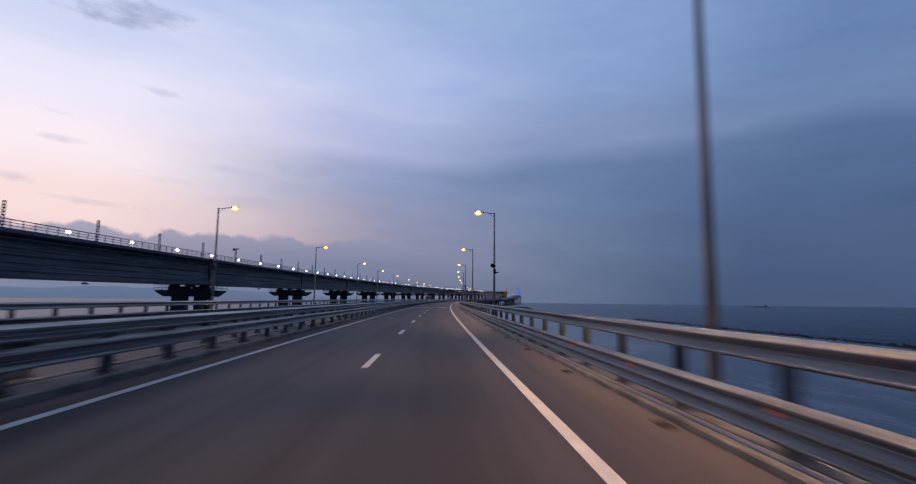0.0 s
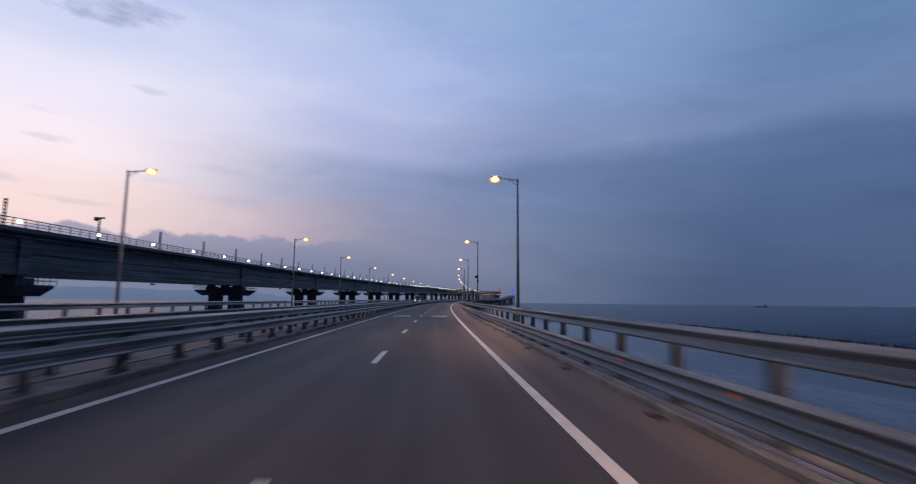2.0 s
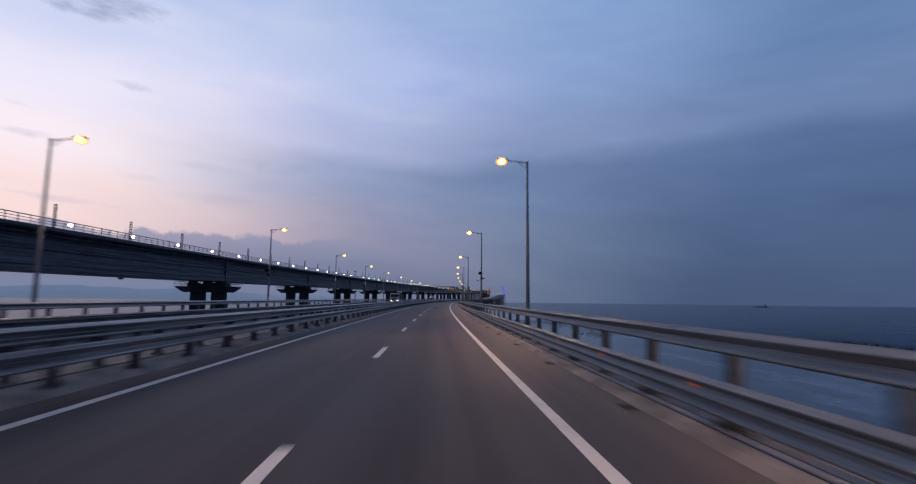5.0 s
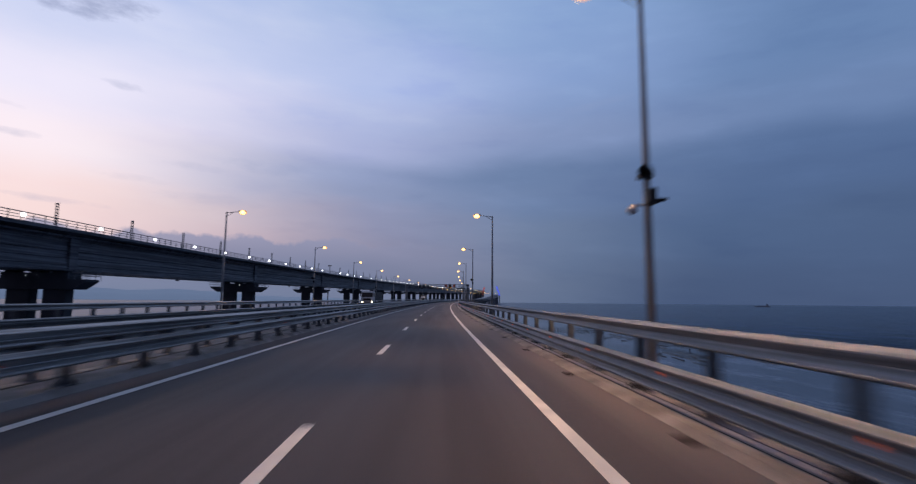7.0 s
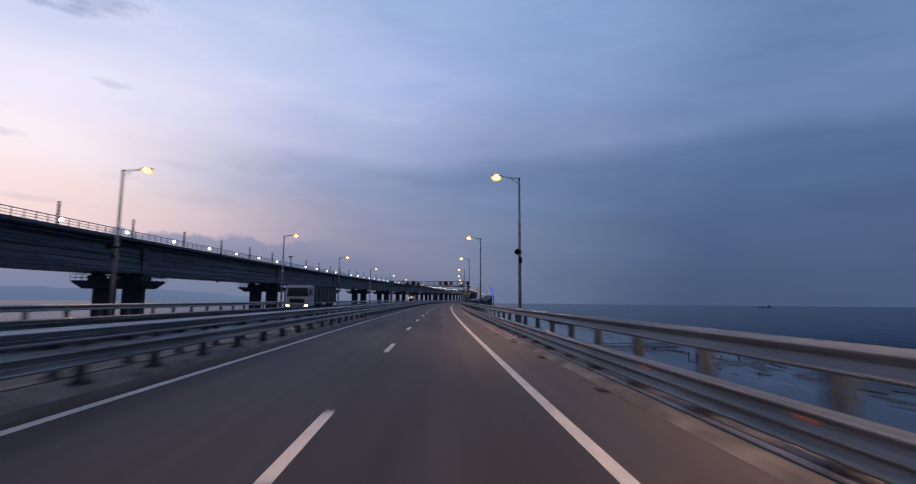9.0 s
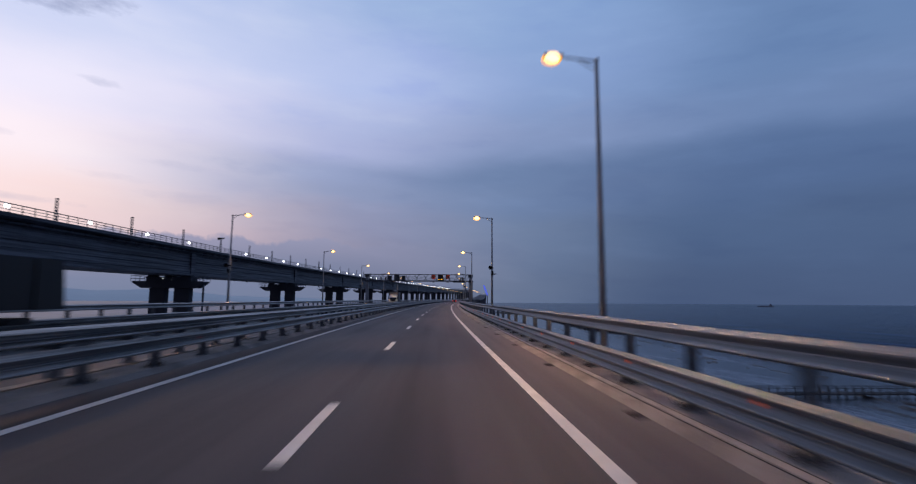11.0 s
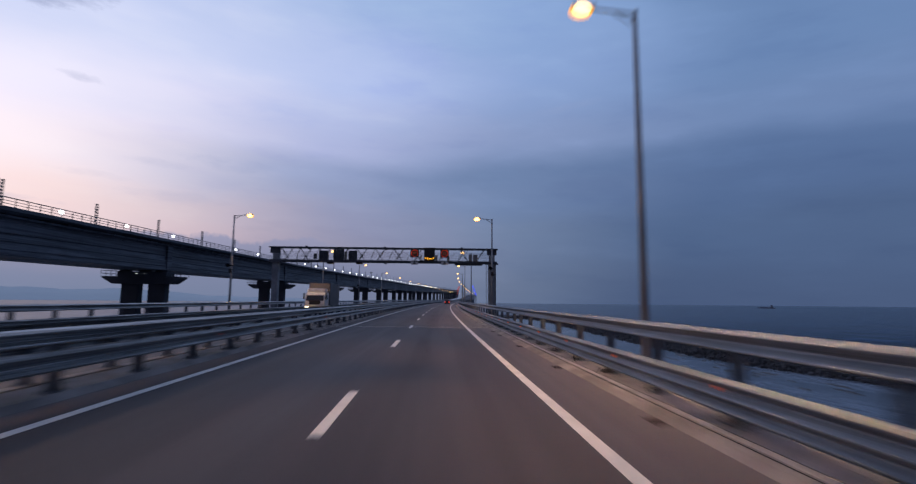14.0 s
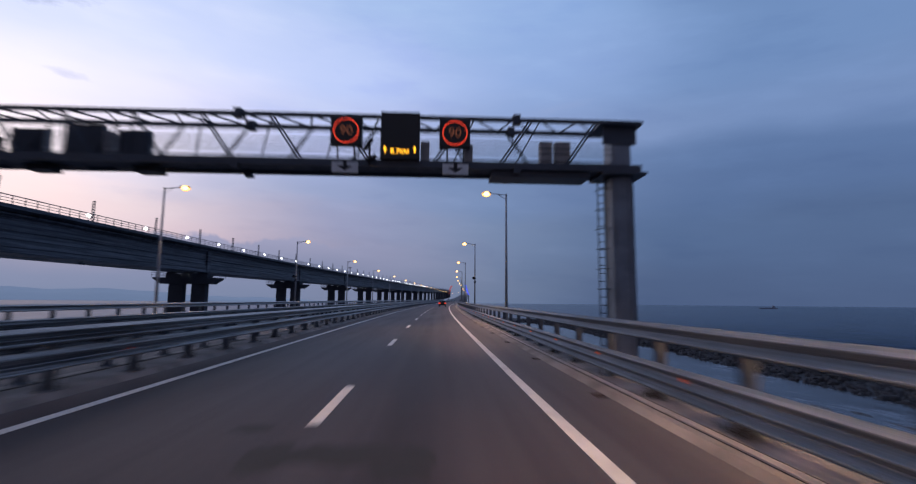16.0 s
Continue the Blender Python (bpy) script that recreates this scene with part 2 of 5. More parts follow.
    t.links.new(math_node(t, "ADD", math_node(t, "MULTIPLY", patches, 0.25), 0.5), b.inputs["Roughness"])
    relief = node(t, "ShaderNodeBump", Strength=0.35, Distance=0.006)
    t.links.new(grain, relief.inputs["Height"])
    t.links.new(relief.outputs[0], b.inputs["Normal"])
    return m


def water_material(name, colour, rough, swell, ripple, gloss, grazing=None, spread=(0.35, 1.2, 2.6)):
    m = bpy.data.materials.new(name)
    t = setup(m)
    b = node(t, "ShaderNodeBsdfPrincipled", Roughness=rough, IOR=1.33)
    b.inputs["Specular IOR Level"].default_value = gloss
    t.links.new(b.outputs[0], node(t, "ShaderNodeOutputMaterial").inputs[0])
    if grazing is not None:
        facing = node(t, "ShaderNodeLayerWeight", Blend=0.5).outputs["Facing"]
        rise = math_node(t, "POWER", math_node(t, "DIVIDE", math_node(t, "SUBTRACT", facing, 0.94), 0.06, clamp=True), 1.2)
        t.links.new(math_node(t, "ADD", math_node(t, "MULTIPLY", rise, grazing - gloss), gloss), b.inputs["Specular IOR Level"])
    where = node(t, "ShaderNodeTexCoord").outputs["Object"]
    wind = node(t, "ShaderNodeMapping", Rotation=(0, 0, radians(35)), Scale=(1.0, 0.35, 1.0))
    t.links.new(where, wind.inputs[0])
    waves, chop, slicks = noise_tex(t, wind.outputs[0], 0.14, 5.0, 0.65), noise_tex(t, wind.outputs[0], 1.1, 5.0, 0.65), noise_tex(t, wind.outputs[0], 0.03, 5.0, 0.65)
    t.links.new(mix(t, ramp(t, waves, [(0.44, (0, 0, 0)), (0.68, (1, 1, 1))]), mix(t, slicks, *(tuple(c * k for c in colour) for k in spread[:2])), tuple(c * spread[2] for c in colour)), b.inputs["Base Color"])
    one = node(t, "ShaderNodeBump", Strength=swell, Distance=3.0)
    two = node(t, "ShaderNodeBump", Strength=ripple, Distance=0.4)
    t.links.new(waves, one.inputs["Height"])
    t.links.new(chop, two.inputs["Height"])
    t.links.new(one.outputs[0], two.inputs["Normal"])
    t.links.new(two.outputs[0], b.inputs["Normal"])
    return m


ASPHALT, OLD_ASPHALT = asphalt_material("asphalt"), asphalt_material("worn_asphalt", 1.06, 1.0)
PAINT = surface("road_paint", (0.72, 0.695, 0.64), 0.6, vary=0.16, scale=3.0, bump=0.1, fine=120.0)
CONCRETE = surface("concrete", (0.205, 0.187, 0.175), 0.8, vary=0.45, scale=1.3, bump=0.3, fine=25.0)
DUSTY_CONCRETE = surface("dusty_concrete", (0.235, 0.21, 0.195), 0.85, vary=0.4, scale=0.9, bump=0.3, fine=25.0)
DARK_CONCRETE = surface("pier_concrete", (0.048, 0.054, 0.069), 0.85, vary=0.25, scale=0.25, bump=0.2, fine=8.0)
ZINC = streaked("galvanised_steel", (0.138, 0.161, 0.192), (0.23, 0.26, 0.305), 22.0, 0.46, 0.4, 0.25)
OLD_ZINC = streaked("weathered_rail_steel", (0.16, 0.161, 0.165), (0.46, 0.46, 0.465), 26.0, 0.3, 0.82, 0.2)
CONDUIT = surface("grey_conduit", (0.3, 0.27, 0.27), 0.6, vary=0.3, scale=3.0, bump=0.05)
RUST = surface("rusty_grate", (0.042, 0.028, 0.025), 0.8, vary=0.4, scale=8.0, bump=0.3)
CARGO = surface("dusty_cargo_panel", (0.15, 0.147, 0.152), 0.6, vary=0.2, scale=1.0, bump=0.03)
MUD = surface("wet_shingle", (0.055, 0.057, 0.065), 0.5, vary=0.5, scale=0.6, bump=0.4, fine=5.0)
# Orange glow for the halo round a lit lantern.
SODIUM_HALO = surface("sodium_halo", (0.8, 0.4, 0.15), 0.3, vary=0.0, bump=0.0, emit=(1.0, 0.42, 0.08), power=1.3)
DULL_ZINC = surface("weathered_steel_post", (0.135, 0.155, 0.185), 0.7, 0.1, vary=0.35, scale=2.0, bump=0.1)
POLE = surface("lamp_pole_steel", (0.36, 0.375, 0.4), 0.7, 0.0, vary=0.15, scale=0.8, bump=0.05)
GIRDER = streaked("girder_paint", (0.034, 0.04, 0.053), (0.152, 0.167, 0.198), 3.4)
GANTRY = surface("gantry_paint", (0.06, 0.072, 0.092), 0.5, 0.2, vary=0.2, scale=1.0, bump=0.05)
COLUMN_PAINT = surface("column_paint", (0.23, 0.255, 0.29), 0.5, 0.1, vary=0.2, scale=1.0, bump=0.05)
# Far deck colour: concrete toned blue to stand for distance haze.
HAZED_DECK = surface("hazed_deck", (0.1, 0.115, 0.145), 0.8, vary=0.15, scale=0.1, bump=0.0)
# Distance haze is put into this grey-blue: ship, far piers, arch feet.
HAZY = surface("haze_grey", (0.2, 0.235, 0.3), 0.8, vary=0.1, scale=0.1, bump=0.0)
WEED = surface("dead_weed", (0.035, 0.032, 0.022), 0.9, vary=0.5, scale=6.0, bump=0.0)
BLACK = surface("black_plastic", (0.015, 0.015, 0.017), 0.5, vary=0.2, bump=0.02)
GREY_BOX = surface("grey_cabinet", (0.32, 0.3, 0.29), 0.6, vary=0.12, scale=2.0, bump=0.04)
WHITE_PAINT = surface("white_enamel", (0.72, 0.72, 0.72), 0.4, vary=0.1, scale=1.5, bump=0.02)
RUBBER = surface("rubber", (0.02, 0.02, 0.021), 0.8, vary=0.3, bump=0.1)
JOINT_STRIP = surface("joint_mortar", (0.12, 0.11, 0.108), 0.7, vary=0.6, scale=1.6, bump=0.3, fine=30.0)
STEEL_JOINT = surface("joint_steel", (0.27, 0.245, 0.23), 0.32, 0.6, vary=0.25, scale=4.0, bump=0.1)
# Near-black for tar patches and for the shade lines beside the channel.
TAR_AND_SHADE = surface("worn_tar_and_shade", (0.014, 0.0135, 0.015), 0.75, vary=0.35, scale=3.0, bump=0.2, fine=90.0)
ROCK = surface("breakwater_rock", (0.045, 0.044, 0.048), 0.85, vary=0.5, scale=0.5, bump=0.4, fine=6.0)
# Hills glow faintly blue-grey, standing for the haze in front of them.
HAZED_HILL = surface("hazed_far_hill", (0.05, 0.06, 0.08), 0.95, vary=0.12, scale=0.004, bump=0.0, fine=0.05, emit=srgb(92, 108, 136), power=0.98)
OPEN_SEA = water_material("open_sea", (0.0055, 0.023, 0.06), 0.3, 0.9, 0.8, 0.05, 0.88)
CALM_SEA = water_material("sheltered_water", (0.098, 0.106, 0.124), 0.2, 0.2, 0.22, 0.6, spread=(0.45, 1.2, 2.2))
STRAIT = water_material("strait_water", (0.14, 0.172, 0.215), 0.28, 0.05, 0.2, 0.04, spread=(0.75, 1.1, 1.45))
SODIUM = surface("sodium_lamp_glass", (0.8, 0.6, 0.3), 0.3, vary=0.0, bump=0.0, emit=(1.0, 0.62, 0.22), power=3.6)
LED = surface("white_led_glass", (0.8, 0.8, 0.8), 0.3, vary=0.0, bump=0.0, emit=(0.93, 0.96, 1.0), power=4.5)
RED_GLASS = surface("red_lamp_glass", (0.5, 0.02, 0.01), 0.3, vary=0.0, bump=0.0, emit=(1.0, 0.05, 0.02), power=2.0)
# Reflectors glow slightly, standing for the headlight beam they send back.
GLOWING_REFLECTOR = surface("glowing_red_reflector", (1.0, 0.2, 0.08), 0.25, vary=0.1, bump=0.0, emit=(1.0, 0.16, 0.06), power=0.3)
SIGN_RED = surface("sign_red_led", (0.3, 0.02, 0.01), 0.4, vary=0.0, bump=0.0, emit=(1.0, 0.07, 0.03), power=0.8)
SIGN_DIGIT = surface("sign_digit_led", (0.3, 0.1, 0.04), 0.4, vary=0.0, bump=0.0, emit=(1.0, 0.32, 0.16), power=0.08)
AMBER = surface("amber_led", (0.5, 0.25, 0.02), 0.4, vary=0.0, bump=0.0, emit=(1.0, 0.45, 0.02), power=2.2)
HEADLIGHT = surface("headlight_glass", (0.9, 0.88, 0.8), 0.2, vary=0.0, bump=0.0, emit=(1.0, 0.85, 0.55), power=6.0)
WINDSCREEN = surface("dark_glass", (0.01, 0.012, 0.015), 0.08, vary=0.0, bump=0.0)
# The arch legs glow themselves, standing for floodlighting on the steel.
BLUE_GLOW = surface("blue_floodlit_glow", (0.1, 0.1, 0.4), 0.4, vary=0.0, bump=0.0, emit=(0.05, 0.1, 1.0), power=0.8)
ROSE_GLOW = surface("red_floodlit_glow", (0.4, 0.1, 0.1), 0.4, vary=0.0, bump=0.0, emit=(0.8, 0.16, 0.17), power=0.3)


# ---- mesh helpers ----
def mesh_of(bm, name, material):
    me = bpy.data.meshes.new(name)
    bm.to_mesh(me)
    bm.free()
    me.materials.append(material)
    return me


def part(name, bm, material, parent=None, label="", smooth_faces=False):
    me = bm if isinstance(bm, bpy.types.Mesh) else mesh_of(bm, name, material)
    if smooth_faces:
        me.polygons.foreach_set("use_smooth", [True] * len(me.polygons))
    ob = new(name, me)
    if parent is not None:
        ob.parent = parent
    return tagged(ob, label)


def box(bm, x0, x1, y0, y1, z0, z1, m=None):
    v = [bm.verts.new((x, y, z)) for z in (z0, z1) for x, y in ((x0, y0), (x1, y0), (x1, y1), (x0, y1))]
    for f in ((3, 2, 1, 0), (4, 5, 6, 7), (0, 1, 5, 4), (1, 2, 6, 5), (2, 3, 7, 6), (3, 0, 4, 7)):
        bm.faces.new([v[i] for i in f])
    if m is not None:
        for q in v:
            q.co = m @ q.co
    return v


def soft_box(x0, x1, y0, y1, z0, z1, r=0.02):
    bm = bmesh.new()
    box(bm, x0, x1, y0, y1, z0, z1)
    bmesh.ops.bevel(bm, geom=bm.edges[:], offset=r, segments=2, affect="EDGES", profile=0.6)
    return bm


def rod(bm, a, b, r0, r1=None, n=8, caps=True):
    a, b, r1 = Vector(a), Vector(b), r0 if r1 is None else r1
    q = (b - a).to_track_quat("Z", "Y")
    rings = [[bm.verts.new(p + q @ Vector((r * math.cos(i * math.tau / n), r * math.sin(i * math.tau / n), 0))) for i in range(n)] for p, r in ((a, r0), (b, r1))]
    for i in range(n):
        bm.faces.new((rings[0][i], rings[0][(i + 1) % n], rings[1][(i + 1) % n], rings[1][i]))
    if caps:
        bm.faces.new(rings[0][::-1])
        bm.faces.new(rings[1])


def one(fn, *a, **k):
    bm = bmesh.new()
    fn(bm, *a, **k)
    return bm


def prism(bm, outline, x0, x1, axis="x"):
    """An outline in (y, z), drawn out from x0 to x1."""
    ends = [[bm.verts.new((x, y, z)) for y, z in outline] for x in (x0, x1)]
    n = len(outline)
    for i in range(n):
        bm.faces.new((ends[0][i], ends[0][(i + 1) % n], ends[1][(i + 1) % n], ends[1][i]))
    bm.faces.new(ends[0][::-1])
    bm.faces.new(ends[1])


def stations(s0, s1, step):
    n = max(1, round((s1 - s0) / step))
    return [s0 + (s1 - s0) * i / n for i in range(n + 1)]


def lattice(runs):
    """Places along the road: for each run from lo to hi, every so many metres through the place first."""
    for lo, hi, first, spacing in runs:
        k = math.ceil((lo - first) / spacing)
        while first + k * spacing < hi:
            yield first + k * spacing
            k += 1


def sweep(name, outline, ss, material, parent=None, closed=True, lift=None, label="", uv=False, smooth_faces=False):
    """An outline of (u, z) drawn along the road through the stations ss; lift(s) raises it."""
    verts, faces, n = [], [], len(outline)
    for s in ss:
        up = lift(s) if lift else 0.0
        verts += [at(s, u, z + up) for u, z in outline]
    for i in range(len(ss) - 1):
        for j in range(n if closed else n - 1):
            a, b = i * n + j, i * n + (j + 1) % n
            faces.append((a, a + n, b + n, b))
    if closed:
        faces += [tuple(range(n)), tuple(range(len(verts) - 1, len(verts) - 1 - n, -1))]
    me = bpy.data.meshes.new(name)
    me.from_pydata([tuple(v) for v in verts], [], faces)
    me.materials.append(material)
    if uv:
        layer = me.uv_layers.new(name="road")
        flat = [(outline[i % n][0], ss[i // n]) for i in range(len(verts))]
        for loop in me.loops:
            layer.data[loop.index].uv = flat[loop.vertex_index]
    me.validate()
    return part(name, me, material, parent, label, smooth_faces)


def thing(name, m, label, category, group="", kind=""):
    ob = new(name)
    ob.empty_display_size = 0.3
    ob.matrix_basis = m
    return tagged(ob, label, category, group, kind)


NEAR, FAR = stations(-60, 640, 5), stations(640, 1960, 20)[1:]
ALL = NEAR + FAR


# ---- large structure: sea, far shore, the two road decks ----
def sea_sheet():
    bm = bmesh.new()
    r, n = 4700.0, 64
    rim = [bm.verts.new((r * math.cos(i * math.tau / n), 300 + r * math.sin(i * math.tau / n), SEA)) for i in range(n)]
    bm.faces.new(rim)
    return tagged(part("water", bm, OPEN_SEA), "dark blue choppy open sea at dusk", "sea", kind="structure")


sea_sheet()


def shore_u(s):
    """How far right of the road the breakwater's crest runs."""
    if s < 240:
        return 84.0
    if s < 330:
        return 84.0 - 30.0 * (s - 240) / 90
    if s < 385:
        return 54.0
    return max(52.5, 54.0 - 0.06 * (s - 385)) - 0.004 * max(0.0, s - 560) ** 2


def sheltered_water():
    ss = stations(-60, 660, 6)
    verts = [tuple(at(s, u, 0)[:2]) + (SEA + 0.02,) for s in ss for u in (-6.0, shore_u(s) + 2 * noise.noise((s * 0.05, 1.7, 0)) + (8 * noise.noise((s * 0.03, 4.2, 0)) if 236 < s < 322 else 0))]
    me = bpy.data.meshes.new("water")
    me.from_pydata(verts, [], [(2 * i, 2 * i + 1, 2 * i + 3, 2 * i + 2) for i in range(len(ss) - 1)])
    return tagged(part("water", me, CALM_SEA), "paler sheltered water between bridge and breakwater", "sea", kind="structure")


lagoon = sheltered_water()
lagoon.data.materials.append(CALM_SEA)


def strait_water():
    edge = [tuple(at(s, -7.4, 0)[:2]) for s in stations(-60, 1500, 40)]
    rim = edge + [(-600.0, 3900.0), (-3000.0, 3100.0), (-3900.0, 1500.0), (-3900.0, -60.0)]
    me = bpy.data.meshes.new("water")
    me.from_pydata([(x, y, SEA + 0.02) for x, y in rim], [], [tuple(range(len(rim)))])
    me.materials.append(STRAIT)
    return tagged(part("water", me, STRAIT), "calm blue-grey strait under the viaduct towards the hills", "sea", kind="structure")


strait_water()


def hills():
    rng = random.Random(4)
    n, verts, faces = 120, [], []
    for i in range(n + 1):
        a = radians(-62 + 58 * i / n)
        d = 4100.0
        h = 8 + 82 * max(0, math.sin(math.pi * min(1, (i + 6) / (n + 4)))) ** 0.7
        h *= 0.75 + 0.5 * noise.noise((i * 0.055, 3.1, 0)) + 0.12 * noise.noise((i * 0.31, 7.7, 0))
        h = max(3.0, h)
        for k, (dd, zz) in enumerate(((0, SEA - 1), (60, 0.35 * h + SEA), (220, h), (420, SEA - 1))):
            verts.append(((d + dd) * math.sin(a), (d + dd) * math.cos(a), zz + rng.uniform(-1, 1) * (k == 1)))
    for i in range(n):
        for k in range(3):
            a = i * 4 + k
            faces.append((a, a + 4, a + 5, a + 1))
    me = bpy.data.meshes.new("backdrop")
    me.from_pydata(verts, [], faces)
    return tagged(part("backdrop", me, HAZED_HILL, None, "", True), "low hills along the far shore, hazed blue-grey", "hills", kind="structure")


hills().data.materials.append(HAZED_HILL)


def deck(lo, hi, road_lo, road_hi, label, left_up, right_up, ss, depth=2.9, paint=None, paving=None):
    """One carriageway: a steel box under a slab, asphalt on top, strips at its sides that rise by left_up and right_up."""
    slab = sweep("bridge_deck", [(lo, left_up), (lo, -0.5), (lo + 1.6, -0.75), (lo + 2.2, -depth), (hi - 2.2, -depth), (hi - 1.6, -0.75), (hi, -0.5), (hi, right_up), (road_hi + 0.15, right_up), (road_hi, 0.003), (road_hi, -0.02), (road_lo, -0.02), (road_lo, 0.003), (road_lo - 0.15, left_up)], ss, paint or CONCRETE)
    tagged(slab, label, "bridge deck", kind="structure")
    road = sweep("road", [(road_lo, 0.0), (road_lo, -0.019), (road_hi, -0.019), (road_hi, 0.0)], ss, paving or ASPHALT, uv=True)
    return tagged(road, "grey asphalt carriageway with long darker wheel tracks", "road", kind="structure")


AXIS, JOINT_S, NEXT_JOINT_S = -7.13, 111.5, 234.0
FIRST, SECOND, LATER, LAST = stations(-60, JOINT_S, 5), stations(JOINT_S, NEXT_JOINT_S, 5), stations(NEXT_JOINT_S, 640, 5) + FAR[:9], FAR[8:]
deck(-7.43, 5.4, -6.38, 3.6, "concrete bridge deck with a low kerb", 0.1, 0.06, FIRST)
deck(-7.43, 5.4, -6.38, 3.45, "concrete bridge deck with a narrow dusty kerb strip", 0.1, 0.06, SECOND)
road_near = deck(-7.43, 5.4, -6.38, 3.26, "concrete bridge deck with a pale dusty kerb strip", 0.1, 0.06, LATER, 2.9, DUSTY_CONCRETE, OLD_ASPHALT)
road_far = deck(2 * AXIS - 5.4, 2 * AXIS + 6.71, 2 * AXIS - 3.35, 2 * AXIS + 6.3, "concrete bridge deck of the opposite carriageway", 0.06, 0.1, NEAR + FAR[:9])
# Far decks are hazed by colour and thinned to show less dark side.
deck(-7.43, 5.4, -6.38, 3.35, "slender bridge deck far ahead, toned grey-blue for haze", 0.1, 0.06, LAST, 1.2, HAZED_DECK)
deck(2 * AXIS - 5.4, 2 * AXIS + 6.71, 2 * AXIS - 3.35, 2 * AXIS + 6.3, "slender bridge deck far ahead, toned grey-blue for haze", 0.06, 0.1, LAST, 1.2, HAZED_DECK)


def kerb(lo, hi, high, label, ss=ALL):
    ob = sweep("kerb", [(lo, 0.02), (lo, high - 0.02), (lo + 0.02, high), (hi - 0.02, high), (hi, high - 0.02), (hi, 0.02)], ss, CONCRETE)
    return tagged(ob, label, "kerb", kind="structure")


for c in (3.605, 2 * AXIS - 3.6):
    kerb(c, c + 0.14, 0.11, "low pale concrete kerb under the guard rail", FIRST)
kerb(-6.56, -6.385, 0.145, "low pale concrete kerb of the central reserve", FIRST)
for c in (5.18, 2 * AXIS - 5.4):
    kerb(c, c + 0.22, 0.17, "raised concrete edge of the bridge deck")


def road_pier(s):
    under = -2.9 if s < 810 else -1.2
    bm = bmesh.new()
    for c in (-0.8, 2 * AXIS + 0.8):
        box(bm, c - 4.2, c + 4.2, -1.1, 1.1, under - 1.5, under)
        for x in (-2.4, 2.4):
            rod(bm, (c + x, 0, SEA - 1 - climb(s)), (c + x, 0, under - 1.5), 0.9 if s < 810 else 0.6, n=14)
    # far piers swap dark concrete for the haze tone
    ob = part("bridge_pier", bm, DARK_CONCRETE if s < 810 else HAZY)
    ob.matrix_basis = put(s, 0)
    tagged(ob, "concrete pier standing in the sea under the road", "pier", kind="structure")


for i in range(-1, 30):
    road_pier(48.6 + 63 * i)


# ---- markings on the road ----
def line(u, width, ss, parent, label=""):
    return sweep("edge_line", [(u - width / 2, 0.006), (u - width / 2, 0.001), (u + width / 2, 0.001), (u + width / 2, 0.006)], ss, PAINT, parent, label=label)


for road, mirror in ((road_near, False), (road_far, True)):
    for u in (1.905,) if mirror else (1.905, -5.525):
        line(2 * AXIS - u if mirror else u, 0.19, stations(-60, 900, 5), road, "worn white edge line")
dash_mesh = one(box, -0.085, 0.085, 0, 3.1, 0.001, 0.006)
dash_mesh = mesh_of(dash_mesh, "lane_dash", PAINT)
for i in range(-3, 62):
    d = part("lane_dash", dash_mesh, PAINT, road_near)
    d.matrix_basis = put(300.9 + 12 * (i - 24), -1.62)
for i in range(-3, 45):
    d = part("lane_dash", dash_mesh, PAINT, road_far)
    d.matrix_basis = put(303.0 + 12 * (i - 24), 2 * AXIS + 1.62)


def ring(bm, cx, cy, rx, ry, w, n=40, z0=0.001, z1=0.006):
    loops = []
    for k in (1, 0):
        for z in (z0, z1):
            loops.append([bm.verts.new((cx + (rx - (0 if k else w)) * math.cos(i * math.tau / n), cy + (ry - (0 if k else w * ry / rx)) * math.sin(i * math.tau / n), z)) for i in range(n)])
    for i in range(n):
        j = (i + 1) % n
        bm.faces.new((loops[1][i], loops[1][j], loops[3][j], loops[3][i]))
        bm.faces.new((loops[0][i], loops[0][j], loops[1][j], loops[1][i]))


def camera_mark(s, u):
    """A camera drawn on the lane: a frame, a viewfinder and two lens rings."""
    m = thing("road_marking", put(s, u, 0.0), "white painted speed-camera symbol on the asphalt lane", "road marking", "camera symbols on the road")
    bm = bmesh.new()
    for x0, x1, y0, y1 in ((-0.75, 0.75, -0.05, 0.07), (-0.75, 0.75, 3.45, 3.57), (-0.75, -0.66, 0.07, 3.45), (0.66, 0.75, 0.07, 3.45)):
        box(bm, x0, x1, y0, y1, 0.001, 0.006)
    part("outline", bm, PAINT, m)
    bm = bmesh.new()
    for x0, x1, y0, y1 in ((-0.58, -0.2, 2.75, 2.85), (-0.58, -0.2, 3.2, 3.3), (-0.58, -0.53, 2.85, 3.2), (-0.25, -0.2, 2.85, 3.2)):
        box(bm, x0, x1, y0, y1, 0.001, 0.006)
    part("viewfinder", bm, PAINT, m)
    part("lens_ring", one(ring, 0.1, 1.5, 0.46, 1.3, 0.1), PAINT, m)
    part("lens_ring", one(ring, 0.1, 1.5, 0.26, 0.75, 0.07), PAINT, m)


camera_mark(96.1, 0.19)
camera_mark(96.4, -3.5)


